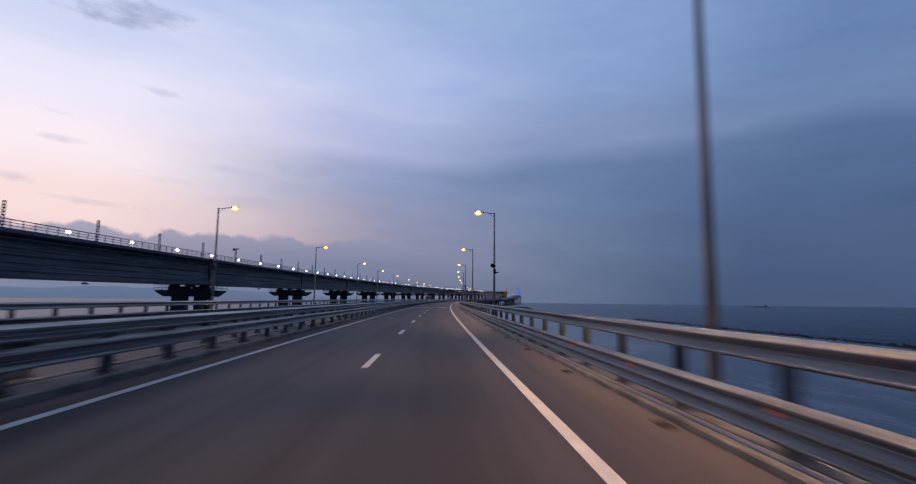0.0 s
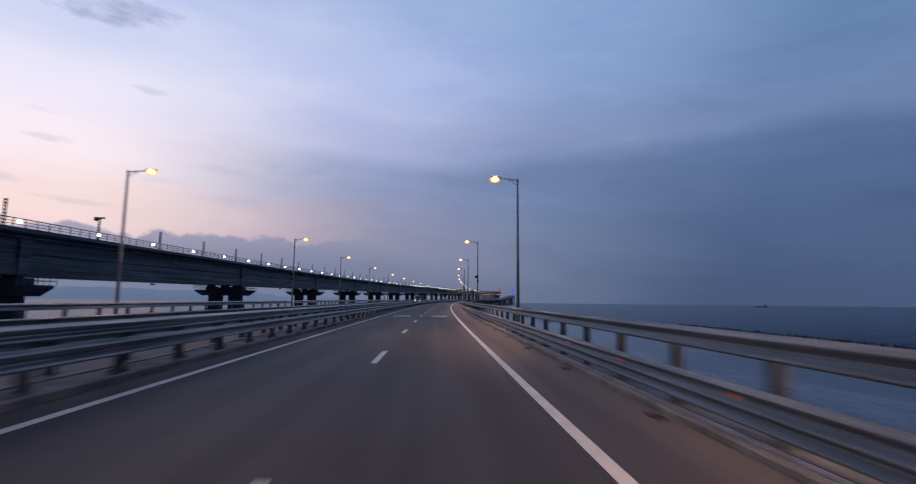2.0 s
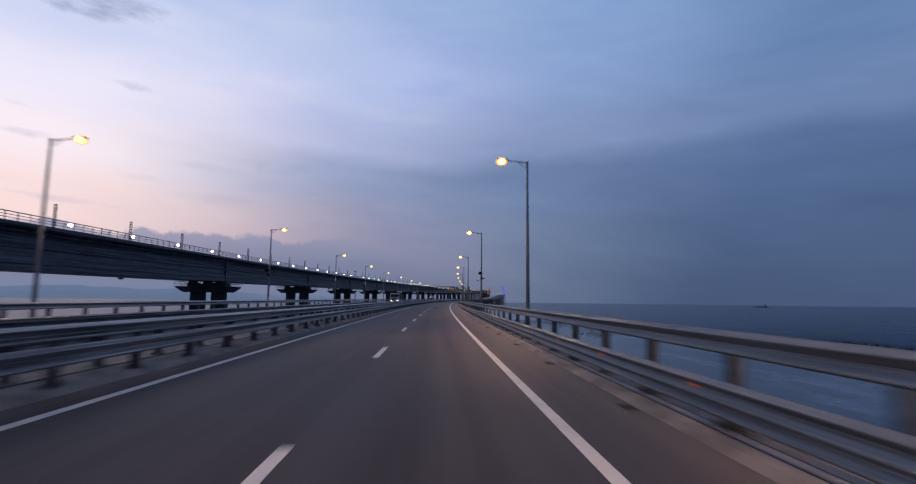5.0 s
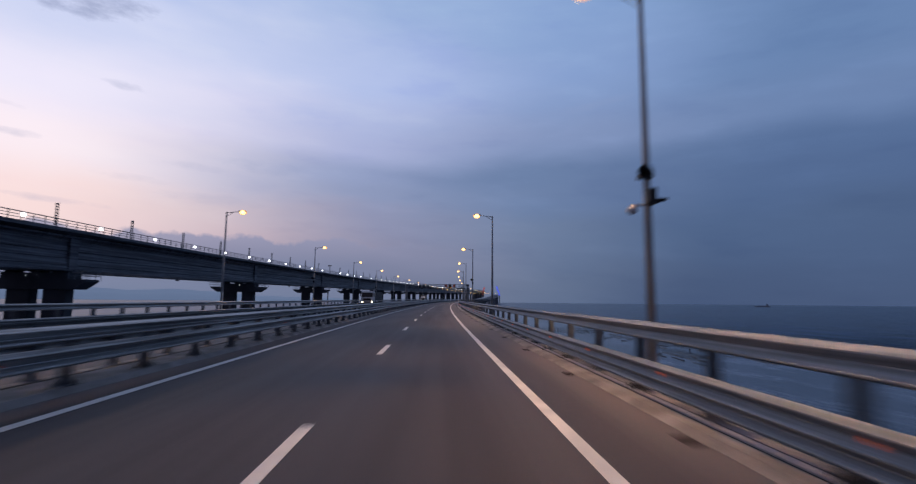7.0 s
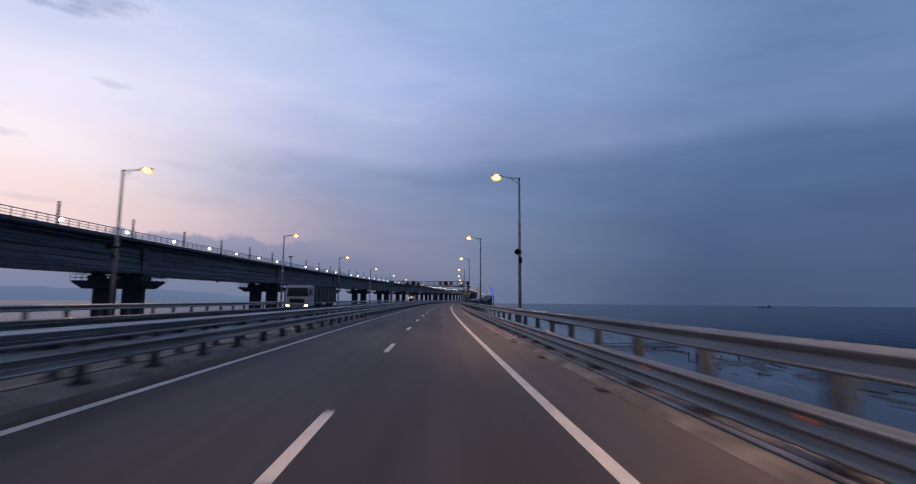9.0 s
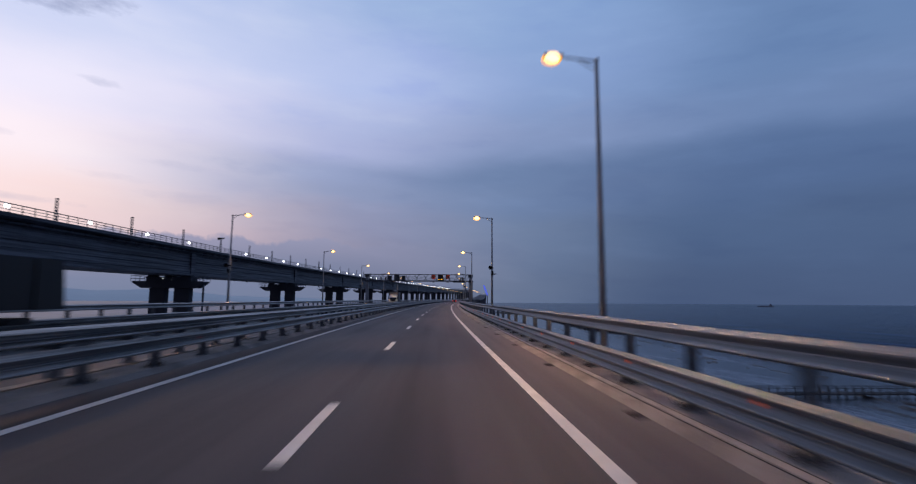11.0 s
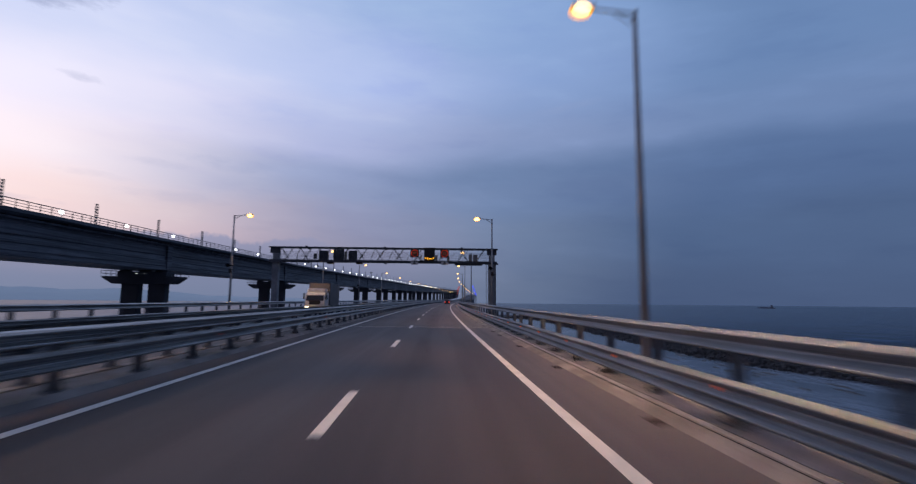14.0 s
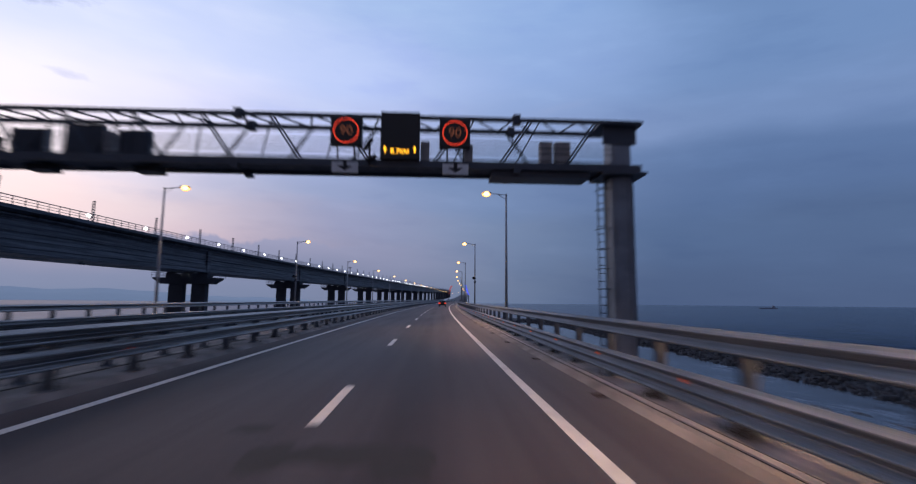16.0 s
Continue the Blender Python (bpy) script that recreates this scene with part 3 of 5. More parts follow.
def expansion_joint(s, lo, hi):
    m = thing("expansion_joint", put(s, 0, 0.0), "worn steel and concrete expansion joint across the road", "expansion joint", "expansion joints", "structure")
    for y0, y1, mat, n in ((-0.2, -0.06, JOINT_STRIP, "strip"), (-0.06, 0.06, STEEL_JOINT, "steel_profile"), (0.06, 0.2, JOINT_STRIP, "strip")):
        part(n, one(box, lo, hi, y0, y1, -0.01, 0.003 if n == "strip" else 0.008), mat, m)


for s in (111.5, 362.2, 612.0):
    expansion_joint(s, -6.54, 3.34)
    expansion_joint(s, 2 * AXIS - 3.34, 2 * AXIS + 6.29)


def patch(name, s, u, rx, ry, seed, material):
    rng = random.Random(seed)
    bm = bmesh.new()
    n = 22
    vs = []
    for i in range(n):
        k = 1 + rng.uniform(-0.22, 0.22)
        vs.append(bm.verts.new((rx * k * math.cos(i * math.tau / n), ry * k * math.sin(i * math.tau / n), 0.004)))
    bm.faces.new(vs)
    ob = part(name, bm, material, road_near)
    ob.matrix_basis = put(s, u)
    return ob


for s, u, rx, ry, seed in ((383.45, -1.78, 0.32, 0.5, 2), (383.55, -1.0, 0.75, 0.4, 3), (383.2, -0.3, 0.36, 0.62, 5), (384.7, -2.38, 0.3, 0.2, 7)):
    patch("tar_patch", s, u, rx, ry, seed, TAR_AND_SHADE)

drain = bmesh.new()
box(drain, -0.11, 0.11, -0.22, 0.22, -0.015, 0.004)
for i in range(5):
    box(drain, -0.1, 0.1, -0.19 + 0.08 * i, -0.15 + 0.08 * i, 0.004, 0.012)
drain_mesh = mesh_of(drain, "drain_grate", RUST)
for u, runs in ((3.42, ((-9, JOINT_S, 7.2, 5.28),)), (3.31, ((JOINT_S, NEXT_JOINT_S, 176.85, 5.625),)), (3.14, ((NEXT_JOINT_S, 356, 337.6, 5.875), (356, 580, 387.0, 5.8)))):
    for s in lattice(runs):
        part("drain_grate", drain_mesh, RUST, road_near).matrix_basis = put(s, u)


# ---- cable channel along the edge of the road ----
for shift, ss in ((0.24, FIRST), (0.27, SECOND), (-0.02, stations(NEXT_JOINT_S, 640, 5))):
    channel = sweep("cable_channel", [(3.6 + shift, 0.055), (3.6 + shift, 0.072), (3.61 + shift, 0.078), (3.73 + shift, 0.078), (3.74 + shift, 0.072), (3.74 + shift, 0.055)], ss, CONDUIT)
    tagged(channel, "grey covered cable channel lying on the concrete strip", "cable channel")
    # Dark strips stand for the shade along both sides of the channel.
    for u in (3.572 + shift, 3.768 + shift):
        shade_line = sweep("cable", [(u - 0.008, 0.055), (u - 0.008, 0.068), (u + 0.008, 0.068), (u + 0.008, 0.055)], ss, TAR_AND_SHADE)
        tagged(shade_line, "thin dark strip for the shade beside the cable channel", "cable")


# ---- guard rails ----
def wave_beam(u, face, top, crests, bottom, deep, dip):
    """A guard rail of rolled sheet steel, seen end on in (u, z): its crests stand out at u, the valleys lie deep behind them."""
    pts = [(0.94, top), (0.86, top - 0.006), (0.16, crests[0] + 0.016), (0.03, crests[0] + 0.006), (0.03, crests[0] - 0.008), (0.13, crests[0] - 0.02)]
    for hi, lo in zip(crests, crests[1:]):
        valley = hi - dip * (hi - lo)
        pts += [(0.86, valley + 0.014), (1.0, valley + 0.003), (0.97, valley - 0.012), (0.2, lo + 0.024), (0.04, lo + 0.009), (0.03, lo - 0.006), (0.12, lo - 0.016)]
    pts += [(0.62, bottom + 0.004), (0.66, bottom)]
    front = [(u - face * deep * a, z) for a, z in pts]
    back = [(u - face * (deep * a + 0.007), z + 0.003) for a, z in reversed(pts)]
    return front + back


RAIL_SS = stations(-60, 640, 4) + stations(640, 900, 10)[1:]


def kerb_lift(s):
    """The central reserve stands a little higher on the first deck."""
    return 0.045 if s < JOINT_S else 0.0


def post_mesh(top, base, wide, deep):
    """A channel post on a foot plate with four bolts."""
    bm = bmesh.new()
    box(bm, -wide / 2, wide / 2, -deep / 2, -deep / 2 + 0.012, base, top)
    box(bm, -wide / 2, wide / 2, deep / 2 - 0.012, deep / 2, base, top)
    box(bm, -0.006, 0.006, -deep / 2 + 0.012, deep / 2 - 0.012, base, top)
    box(bm, -wide / 2 - 0.06, wide / 2 + 0.06, -deep / 2 - 0.05, deep / 2 + 0.05, base - 0.02, base)
    for x in (-wide / 2 - 0.03, wide / 2 + 0.03):
        for y in (-deep / 2 - 0.02, deep / 2 + 0.02):
            box(bm, x - 0.014, x + 0.014, y - 0.014, y + 0.014, base, base + 0.03)
    return mesh_of(bm, "post", DULL_ZINC)


def guard_rail(u, face, rails, base, runs, label, group, reflectors=None, steel=None, lift=None, dip=0.46, deep=0.088):
    """u: the posts' line; rails: (name, u of the crests, top, crests, bottom)."""
    g = thing("guard_rail", Matrix.Identity(4), label, "guard rail", group)
    for name, crest_u, top, crests, bottom in rails:
        sweep(name, wave_beam(crest_u, face, top, crests, bottom, deep, dip), RAIL_SS, steel or ZINC, g, lift=lift)
    high = max(r[2] for r in rails) - 0.06
    me = post_mesh(high, base, 0.14, 0.17)
    spacers = []
    for name, crest_u, top, crests, bottom in rails:
        a, b = sorted((face * 0.07, crest_u - u - face * (deep + 0.006)))
        mid = (crests[0] + crests[-1]) / 2
        spacers.append(mesh_of(one(box, a, b, -0.05, 0.05, mid - 0.09, mid + 0.09), "spacer", DULL_ZINC))
    rest = bmesh.new()
    for s in lattice(runs):
        up = lift(s) if lift else 0.0
        if s < 520:
            p = part("post", me, DULL_ZINC, g)
            p.matrix_basis = put(s, u, up)
            for block in spacers:
                part("spacer", block, DULL_ZINC, g).matrix_basis = put(s, u, up)
        else:
            box(rest, -0.07, 0.07, -0.06, 0.06, base, high, put(s, u, up))
    part("posts_far_off", rest, DULL_ZINC, g)["kind"] = "stuff"
    if reflectors:
        where, u_r, z = reflectors
        glass = mesh_of(soft_box(-0.03, 0.03, -0.006, 0.006, -0.026, 0.026, 0.002), "reflector", GLOWING_REFLECTOR)
        for s in lattice(where):
            r = part("reflector", glass, GLOWING_REFLECTOR, g)
            r.matrix_basis = put(s, u_r, z + (lift(s) if lift else 0.0)) @ Matrix.Scale(0.6 if lift else 1.0, 4)
    return g


SEA_POSTS = ((-20, JOINT_S, 50.39, 2.492), (JOINT_S, 234, 189.45, 2.498), (234, 356, 314.6, 2.497), (356, 900, 381.5, 2.5))
MEDIAN_POSTS = ((-20, JOINT_S, 63.15, 2.489), (JOINT_S, 196, 177.1, 2.49), (196, 900, 306.9, 2.5))
FAR_POSTS = ((-20, 900, 237.7, 2.5),)
SEA_RAILS = (("lower_rail", 3.8, 0.707, (0.642, 0.452, 0.278), 0.233), ("upper_rail", 3.93, 1.369, (1.3, 1.088), 1.05))
MEDIAN_RAILS = (("lower_rail", -6.38, 0.842, (0.763, 0.528), 0.489), ("upper_rail", -6.45, 1.215, (1.15, 0.965), 0.925))


def mirrored(rails):
    return tuple((name, 2 * AXIS - u, top, crests, bottom) for name, u, top, crests, bottom in rails)


guard_rail(4.1, -1, SEA_RAILS, 0.08, SEA_POSTS, "galvanised steel guard rail on posts along the sea side", "guard rails", (((0, JOINT_S, 61.38, 3.993), (JOINT_S, 240, 193.1, 4.0), (240, 480, 325.2, 4.0)), 3.862, 0.553))
guard_rail(2 * AXIS - 4.1, 1, mirrored(SEA_RAILS), 0.08, FAR_POSTS, "galvanised steel guard rail on posts beyond the opposite carriageway", "guard rails", steel=OLD_ZINC)
guard_rail(-6.7, 1, MEDIAN_RAILS, 0.125, MEDIAN_POSTS, "grey steel double guard rail of the central reserve", "guard rails", (((0, 480, 14.4, 14.4),), -6.47, 0.66), steel=OLD_ZINC, lift=kerb_lift, dip=0.55, deep=0.115)
guard_rail(2 * AXIS + 6.55, -1, mirrored(MEDIAN_RAILS), 0.125, ((-20, 900, 225.1, 2.5),), "grey steel double guard rail facing the opposite carriageway", "guard rails", steel=OLD_ZINC, lift=kerb_lift, deep=0.115)


def weeds(label, u0, base, runs, few, many):
    """Dead weeds and blown dirt caught round the feet of the posts, thick at some and thin at others."""
    rng = random.Random(31)
    verts, faces = [], []
    for s0 in lattice(runs):
        for _ in range(int(few + (many - few) * rng.random() ** 1.6)):
            s, u = s0 + rng.gauss(0.02, 0.15), u0 + rng.gauss(0, 0.09)
            h, w = rng.uniform(0.04, 0.3) * rng.uniform(0.5, 1.0), rng.uniform(0.005, 0.014)
            a, lean = rng.uniform(0, 6.28), rng.uniform(0.0, 0.16)
            p, q = at(s, u, base), at(s + lean * math.cos(a), u + lean * math.sin(a), base + h)
            side = Vector((math.cos(a + 1.6) * w, math.sin(a + 1.6) * w, 0))
            n = len(verts)
            verts += [tuple(p - side), tuple(p + side), tuple(q)]
            faces.append((n, n + 1, n + 2))
    me = bpy.data.meshes.new("weeds")
    me.from_pydata(verts, [], faces)
    me.materials.append(WEED)
    tagged(part("weeds", me, WEED), label, "weeds", kind="stuff")


weeds("dark dead weeds caught round guard rail posts", 4.02, 0.06, ((JOINT_S, 234, 189.45, 2.498), (234, 356, 314.6, 2.497), (356, 430, 381.5, 2.5)), 25, 110)
weeds("thin dead weeds round guard rail posts", 4.02, 0.06, ((4, JOINT_S, 50.39, 2.492),), 4, 25)
weeds("dark dry weeds round posts of the central reserve", -6.68, 0.1, ((4, JOINT_S, 63.15, 2.489), (JOINT_S, 196, 177.1, 2.49), (196, 430, 306.9, 2.5)), 20, 90)


# ---- street lamps ----
def street_lamp():
    """A tapered mast at the deck's edge with a bracket over the road and a lit sodium lantern; its road lies towards -x."""
    lamp = thing("street_lamp", Matrix.Identity(4), "tall grey steel street lamp with a lit sodium lantern", "street lamp", "street lamps along the bridge")
    bm = bmesh.new()
    rod(bm, (0, 0, 0.06), (0, 0, 9.55), 0.115, 0.06, 14)
    part("mast", bm, POLE, lamp, smooth_faces=True)
    plate = part("base_plate", one(box, -0.2, 0.2, -0.2, 0.2, 0.165, 0.205), DULL_ZINC, lamp)
    bolt = mesh_of(one(rod, (0, 0, 0.2), (0, 0, 0.26), 0.022, n=6), "bolt", DULL_ZINC)
    for x in (-0.15, 0.15):
        for y in (-0.15, 0.15):
            part("bolt", bolt, DULL_ZINC, plate).location = (x, y, 0)
    bm = bmesh.new()
    rod(bm, (0, 0, 9.5), (-1.2, 0, 9.62), 0.035, 0.03, 8)
    rod(bm, (0, 0, 9.18), (-0.62, 0, 9.55), 0.02, n=6)
    rod(bm, (0, 0, 9.4), (0, 0, 9.58), 0.07, 0.07, 10)
    part("bracket", bm, POLE, lamp)
    bm = bmesh.new()
    prism(bm, [(-0.13, 9.58), (0.13, 9.58), (0.11, 9.68), (0.0, 9.73), (-0.11, 9.68)], -1.75, -1.12)
    lantern = part("lantern", bm, GREY_BOX, lamp)
    bm = bmesh.new()
    bmesh.ops.create_uvsphere(bm, u_segments=16, v_segments=10, radius=1.0)
    for v in bm.verts:
        v.co = Vector((-1.48 + 0.27 * v.co.x, 0.24 * v.co.y, 9.54 + 0.18 * v.co.z))
    part("lamp_glass", bm, SODIUM, lantern, "glowing amber glass", True)
    # Added glowing disc behind the glass, standing for the lamp's orange halo.
    bm = bmesh.new()
    bmesh.ops.create_uvsphere(bm, u_segments=18, v_segments=10, radius=1.0)
    for v in bm.verts:
        v.co = Vector((-1.48 + 0.34 * v.co.x, 0.13 * v.co.y, 9.55 + 0.225 * v.co.z))
    part("bowl", bm, SODIUM_HALO, lantern, "amber glow disc round the glass, standing for its halo", True)
    return lamp


def horn_speaker(with_dome, with_arm):
    """What is clamped to every other mast: a horn loudspeaker, a control box and a bracket, here and there a dome camera."""
    h = thing("loudspeaker", Matrix.Identity(4), "black horn loudspeaker and control box clamped to a lamp mast", "loudspeaker", "loudspeakers on the lamp masts")
    bm = bmesh.new()
    n, prof = 18, ((0.0, 0.05), (0.12, 0.06), (0.2, 0.1), (0.26, 0.17), (0.3, 0.19))
    rings = [[bm.verts.new((-0.2 + r * math.cos(i * math.tau / n), -0.12 - d, 4.75 + r * math.sin(i * math.tau / n))) for i in range(n)] for d, r in prof]
    for a, b in zip(rings, rings[1:]):
        for i in range(n):
            bm.faces.new((a[i], a[(i + 1) % n], b[(i + 1) % n], b[i]))
    bm.faces.new(rings[0])
    part("horn", bm, BLACK, h, smooth_faces=True)
    part("clamp", one(box, -0.2, 0.13, -0.12, 0.12, 4.7, 4.8), BLACK, h)
    part("control_box", soft_box(-0.11, 0.11, -0.32, -0.1, 4.05, 4.42, 0.015), BLACK, h)
    if with_arm:
        bm = bmesh.new()
        rod(bm, (0, -0.1, 4.02), (0.36, -0.1, 4.17), 0.03, n=6)
        box(bm, 0.16, 0.42, -0.18, 0.0, 4.14, 4.2)
        part("bracket", bm, BLACK, h)
    if with_dome:
        bm = bmesh.new()
        bmesh.ops.create_uvsphere(bm, u_segments=14, v_segments=10, radius=0.13)
        for v in bm.verts:
            v.co += Vector((-0.42, -0.1, 3.92))
        part("camera_dome", bm, WHITE_PAINT, h, "white dome camera", True)
        part("dome_arm", one(rod, (-0.42, -0.1, 4.04), (0, -0.1, 4.0), 0.025), GREY_BOX, h)
    return h


LAMPS = (-26.0, 9.0, 44.6, 78.6, 114.25, 145.4, 176.5, 211.2, 243.0, 274.6, 306.8, 342.7, 378.05, 413.7, 447.0, 482.5)
ALL_LAMPS = LAMPS + tuple(516.0 + 34.3 * i for i in range(14)) + tuple(1060.0 + 137.2 * i for i in range(6))
lamp_proto, speaker_proto, arm_proto, dome_proto = street_lamp(), horn_speaker(False, False), horn_speaker(False, True), horn_speaker(True, True)
used = set()


def lay(proto, m):
    """The prototype itself the first time, a copy after that."""
    if proto.name in used:
        return copy_thing(proto, m)
    used.add(proto.name)
    proto.matrix_basis = m
    return proto


def lantern_beam(watts, cone):
    l = bpy.data.lights.new("sodium_light", "SPOT")
    l.spot_size, l.spot_blend = radians(cone), 0.9
    l.color, l.energy, l.shadow_soft_size = (1.0, 0.56, 0.27), watts, 0.2
    return l


# street lanterns throw their light up and down the road and little back at their own mast
long_beam, short_beam = lantern_beam(LAMP_WATTS, 82), lantern_beam(LAMP_WATTS, 110)
for i, s in enumerate(ALL_LAMPS):
    lay(lamp_proto, put(s, 5.22))
    across = 143.2 if s == 145.4 else s - 0.2
    lay(lamp_proto, put(across, 2 * AXIS - 5.22, 0, 180))
    if s < 520:
        for way in (1, -1):
            l = new("lantern_light", long_beam)
            l.matrix_basis = put(s, 3.6, 9.3) @ pose(0, 0, 0, 31 * way, 5, 0)
        l = new("lantern_light", short_beam)
        l.matrix_basis = put(across, 2 * AXIS - 3.72, 9.3) @ pose(0, 0, 0, 0, -28, 0)
    if i % 2 == 0 and s < 700:
        lay(dome_proto if i == 6 else arm_proto if i in (2, 10, 12) else speaker_proto, put(s, 5.22))
        lay(speaker_proto, put(s - 0.2, 2 * AXIS - 5.22))


# ---- railway viaduct on the left ----
def rail_lift(s):
    return 0.008 * s - 0.55 * ramp_up(s)


SPAN0, SPAN = 45.4, 62.85


def box_girder_span(parent, s0, s1):
    """One span: two plate girders with ledges and upright stiffeners under a deck trough."""
    ss = stations(s0 + 0.12, s1 - 0.12, 12)
    for near, far in ((-50.2, -53.4), (-55.0, -58.2)):
        sweep("girder", [(near, 8.0), (near, 7.3), (near + 0.1, 7.27), (near + 0.1, 7.2), (near, 7.17), (near, 6.05), (near + 0.16, 6.0), (near + 0.16, 5.88), (near - 0.06, 5.84), (near + 0.06, 5.0), (near + 0.16, 4.97), (near + 0.16, 4.9), (near + 0.08, 4.87), (near + 0.2, 4.05), (near + 0.3, 4.02), (near + 0.3, 3.95), (near + 0.2, 3.92), (near + 0.26, 3.4), (near + 0.45, 3.34), (near + 0.45, 3.2), (far - 0.3, 3.2), (far - 0.3, 3.34), (far, 3.38), (far, 8.0)], ss, GIRDER, parent, lift=rail_lift)


def viaduct():
    v = thing("railway_viaduct", Matrix.Identity(4), "long dark steel railway viaduct on concrete piers in the sea", "railway bridge")
    for i in range(-2, 31):
        box_girder_span(v, SPAN0 + SPAN * i, SPAN0 + SPAN * (i + 1))
    sweep("deck_trough", [(-48.95, 8.75), (-48.95, 8.3), (-49.15, 8.26), (-49.9, 8.01), (-58.6, 8.01), (-59.6, 8.3), (-59.6, 8.75), (-59.3, 8.75), (-59.3, 8.55), (-49.3, 8.55), (-49.3, 8.75)], ALL, GIRDER, v, lift=rail_lift, label="concrete track deck with an overhanging edge")
    for i in range(-1, 10):
        s = SPAN0 + SPAN * i
        f = part("bearing_frame", soft_box(-50.19, -49.85, -0.8, 0.8, 3.25, 7.9, 0.03), GIRDER, v)
        f.matrix_basis = put(s, 0, rail_lift(s))
    # Bar added under the overhang to darken the top of the web.
    sweep("shade_bar", [(-49.75, 7.62), (-49.9, 7.69), (-49.9, 7.85), (-49.75, 7.92), (-49.6, 7.85), (-49.6, 7.69)], NEAR, GIRDER, v, lift=rail_lift, label="dark bar added under the deck edge to deepen its shade")
    arm = mesh_of(one(box, -50.2, -49.2, -0.06, 0.06, 7.93, 8.02), "bracket", GIRDER)
    stay = bmesh.new()
    rod(stay, (-50.2, 0, 7.32), (-49.3, 0, 7.95), 0.06, n=4)
    stay = mesh_of(stay, "stay", GIRDER)
    for s in stations(20, 480, 3.07):
        b = part("bracket", arm, GIRDER, v)
        b.matrix_basis = put(s, 0, rail_lift(s))
        part("stay", stay, GIRDER, b)
    hanger = bmesh.new()
    rod(hanger, (-50.0, 0, 3.3), (-50.0, 0, 2.75), 0.05, n=6)
    box(hanger, -50.25, -49.8, -0.35, 0.35, 2.6, 2.85)
    hanger = mesh_of(hanger, "hanging_box", GIRDER)
    for i in range(-1, 9):
        s = SPAN0 + SPAN * (i + 0.42)
        part("hanging_box", hanger, GIRDER, v).matrix_basis = put(s, 0, rail_lift(s))
    for name, z, r in (("handrail", 9.78, 0.05), ("middle_rail", 9.42, 0.03), ("bottom_rail", 9.08, 0.03)):
        for u in (-49.12, -59.45):
            sweep(name, [(u - r, z - r), (u - r, z + r), (u + r, z + r), (u + r, z - r)], ALL, DULL_ZINC, v, lift=rail_lift)
    bm = bmesh.new()
    near_post = mesh_of(one(box, -0.035, 0.035, -0.035, 0.035, 8.7, 9.78), "railing_post", DULL_ZINC)
    for s in stations(-40, 700, 1.75):
        for u in (-49.12, -59.45):
            if u > -50 and 20 < s < 540:
                part("railing_post", near_post, DULL_ZINC, v).matrix_basis = put(s, u, rail_lift(s))
            else:
                box(bm, -0.035, 0.035, -0.035, 0.035, 8.7, 9.78, put(s, u, rail_lift(s)))
    part("railing_far_off", bm, DULL_ZINC, v)["kind"] = "stuff"
    for u in (-52.2, -53.72, -55.2, -56.72):
        sweep("rail", [(u - 0.04, 8.7), (u - 0.04, 8.87), (u + 0.04, 8.87), (u + 0.04, 8.7)], ALL, DULL_ZINC, v, lift=rail_lift)
    return v


viaduct()


def viaduct_pier():
    p = thing("viaduct_pier", Matrix.Identity(4), "dark concrete pier with two columns and a hammerhead cap", "pier", "piers of the railway viaduct")
    bm = bmesh.new()
    outline = [(-61.0, 1.75), (-59.2, 0.7), (-48.7, 0.7), (-47.1, 1.75), (-47.1, 2.05), (-49.5, 2.05), (-49.5, 2.9), (-58.3, 2.9), (-58.3, 2.05), (-61.0, 2.05)]
    front = [[bm.verts.new((u, y, z)) for u, z in outline] for y in (-1.35, 1.35)]
    n = len(outline)
    for i in range(n):
        bm.faces.new((front[0][i], front[0][(i + 1) % n], front[1][(i + 1) % n], front[1][i]))
    bm.faces.new(front[0][::-1])
    bm.faces.new(front[1])
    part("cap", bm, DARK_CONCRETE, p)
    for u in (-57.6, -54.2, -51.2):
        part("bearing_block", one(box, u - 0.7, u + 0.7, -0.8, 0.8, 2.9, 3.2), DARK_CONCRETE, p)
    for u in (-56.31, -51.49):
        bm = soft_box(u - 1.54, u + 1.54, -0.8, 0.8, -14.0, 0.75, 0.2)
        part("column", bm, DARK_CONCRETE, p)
    for a, b in ((-61.2, -58.5), (-49.3, -46.9)):
        bm = bmesh.new()
        for y in (-1.4, 1.4):
            for z in (2.55, 3.1):
                rod(bm, (a, y, z), (b, y, z), 0.04, n=5)
            for k in range(4):
                u = a + (b - a) * k / 3
                rod(bm, (u, y, 1.95), (u, y, 3.1), 0.04, n=5)
        e = a if a < -55 else b
        for z in (2.55, 3.1):
            rod(bm, (e, -1.4, z), (e, 1.4, z), 0.04, n=5)
        part("platform_railing", bm, DULL_ZINC, p)
    for u in (-54.9, -53.3):
        bm = bmesh.new()
        bmesh.ops.create_uvsphere(bm, u_segments=8, v_segments=5, radius=0.03)
        for q in bm.verts:
            q.co += Vector((u, -1.42, 2.55))
        part("pier_lamp", bm, LED, p, "tiny white inspection lamp", True)
    return p


pier_proto = viaduct_pier()
for i in range(-1, 31):
    s = SPAN0 + SPAN * i
    lay(pier_proto, put(s, 0, rail_lift(s)))
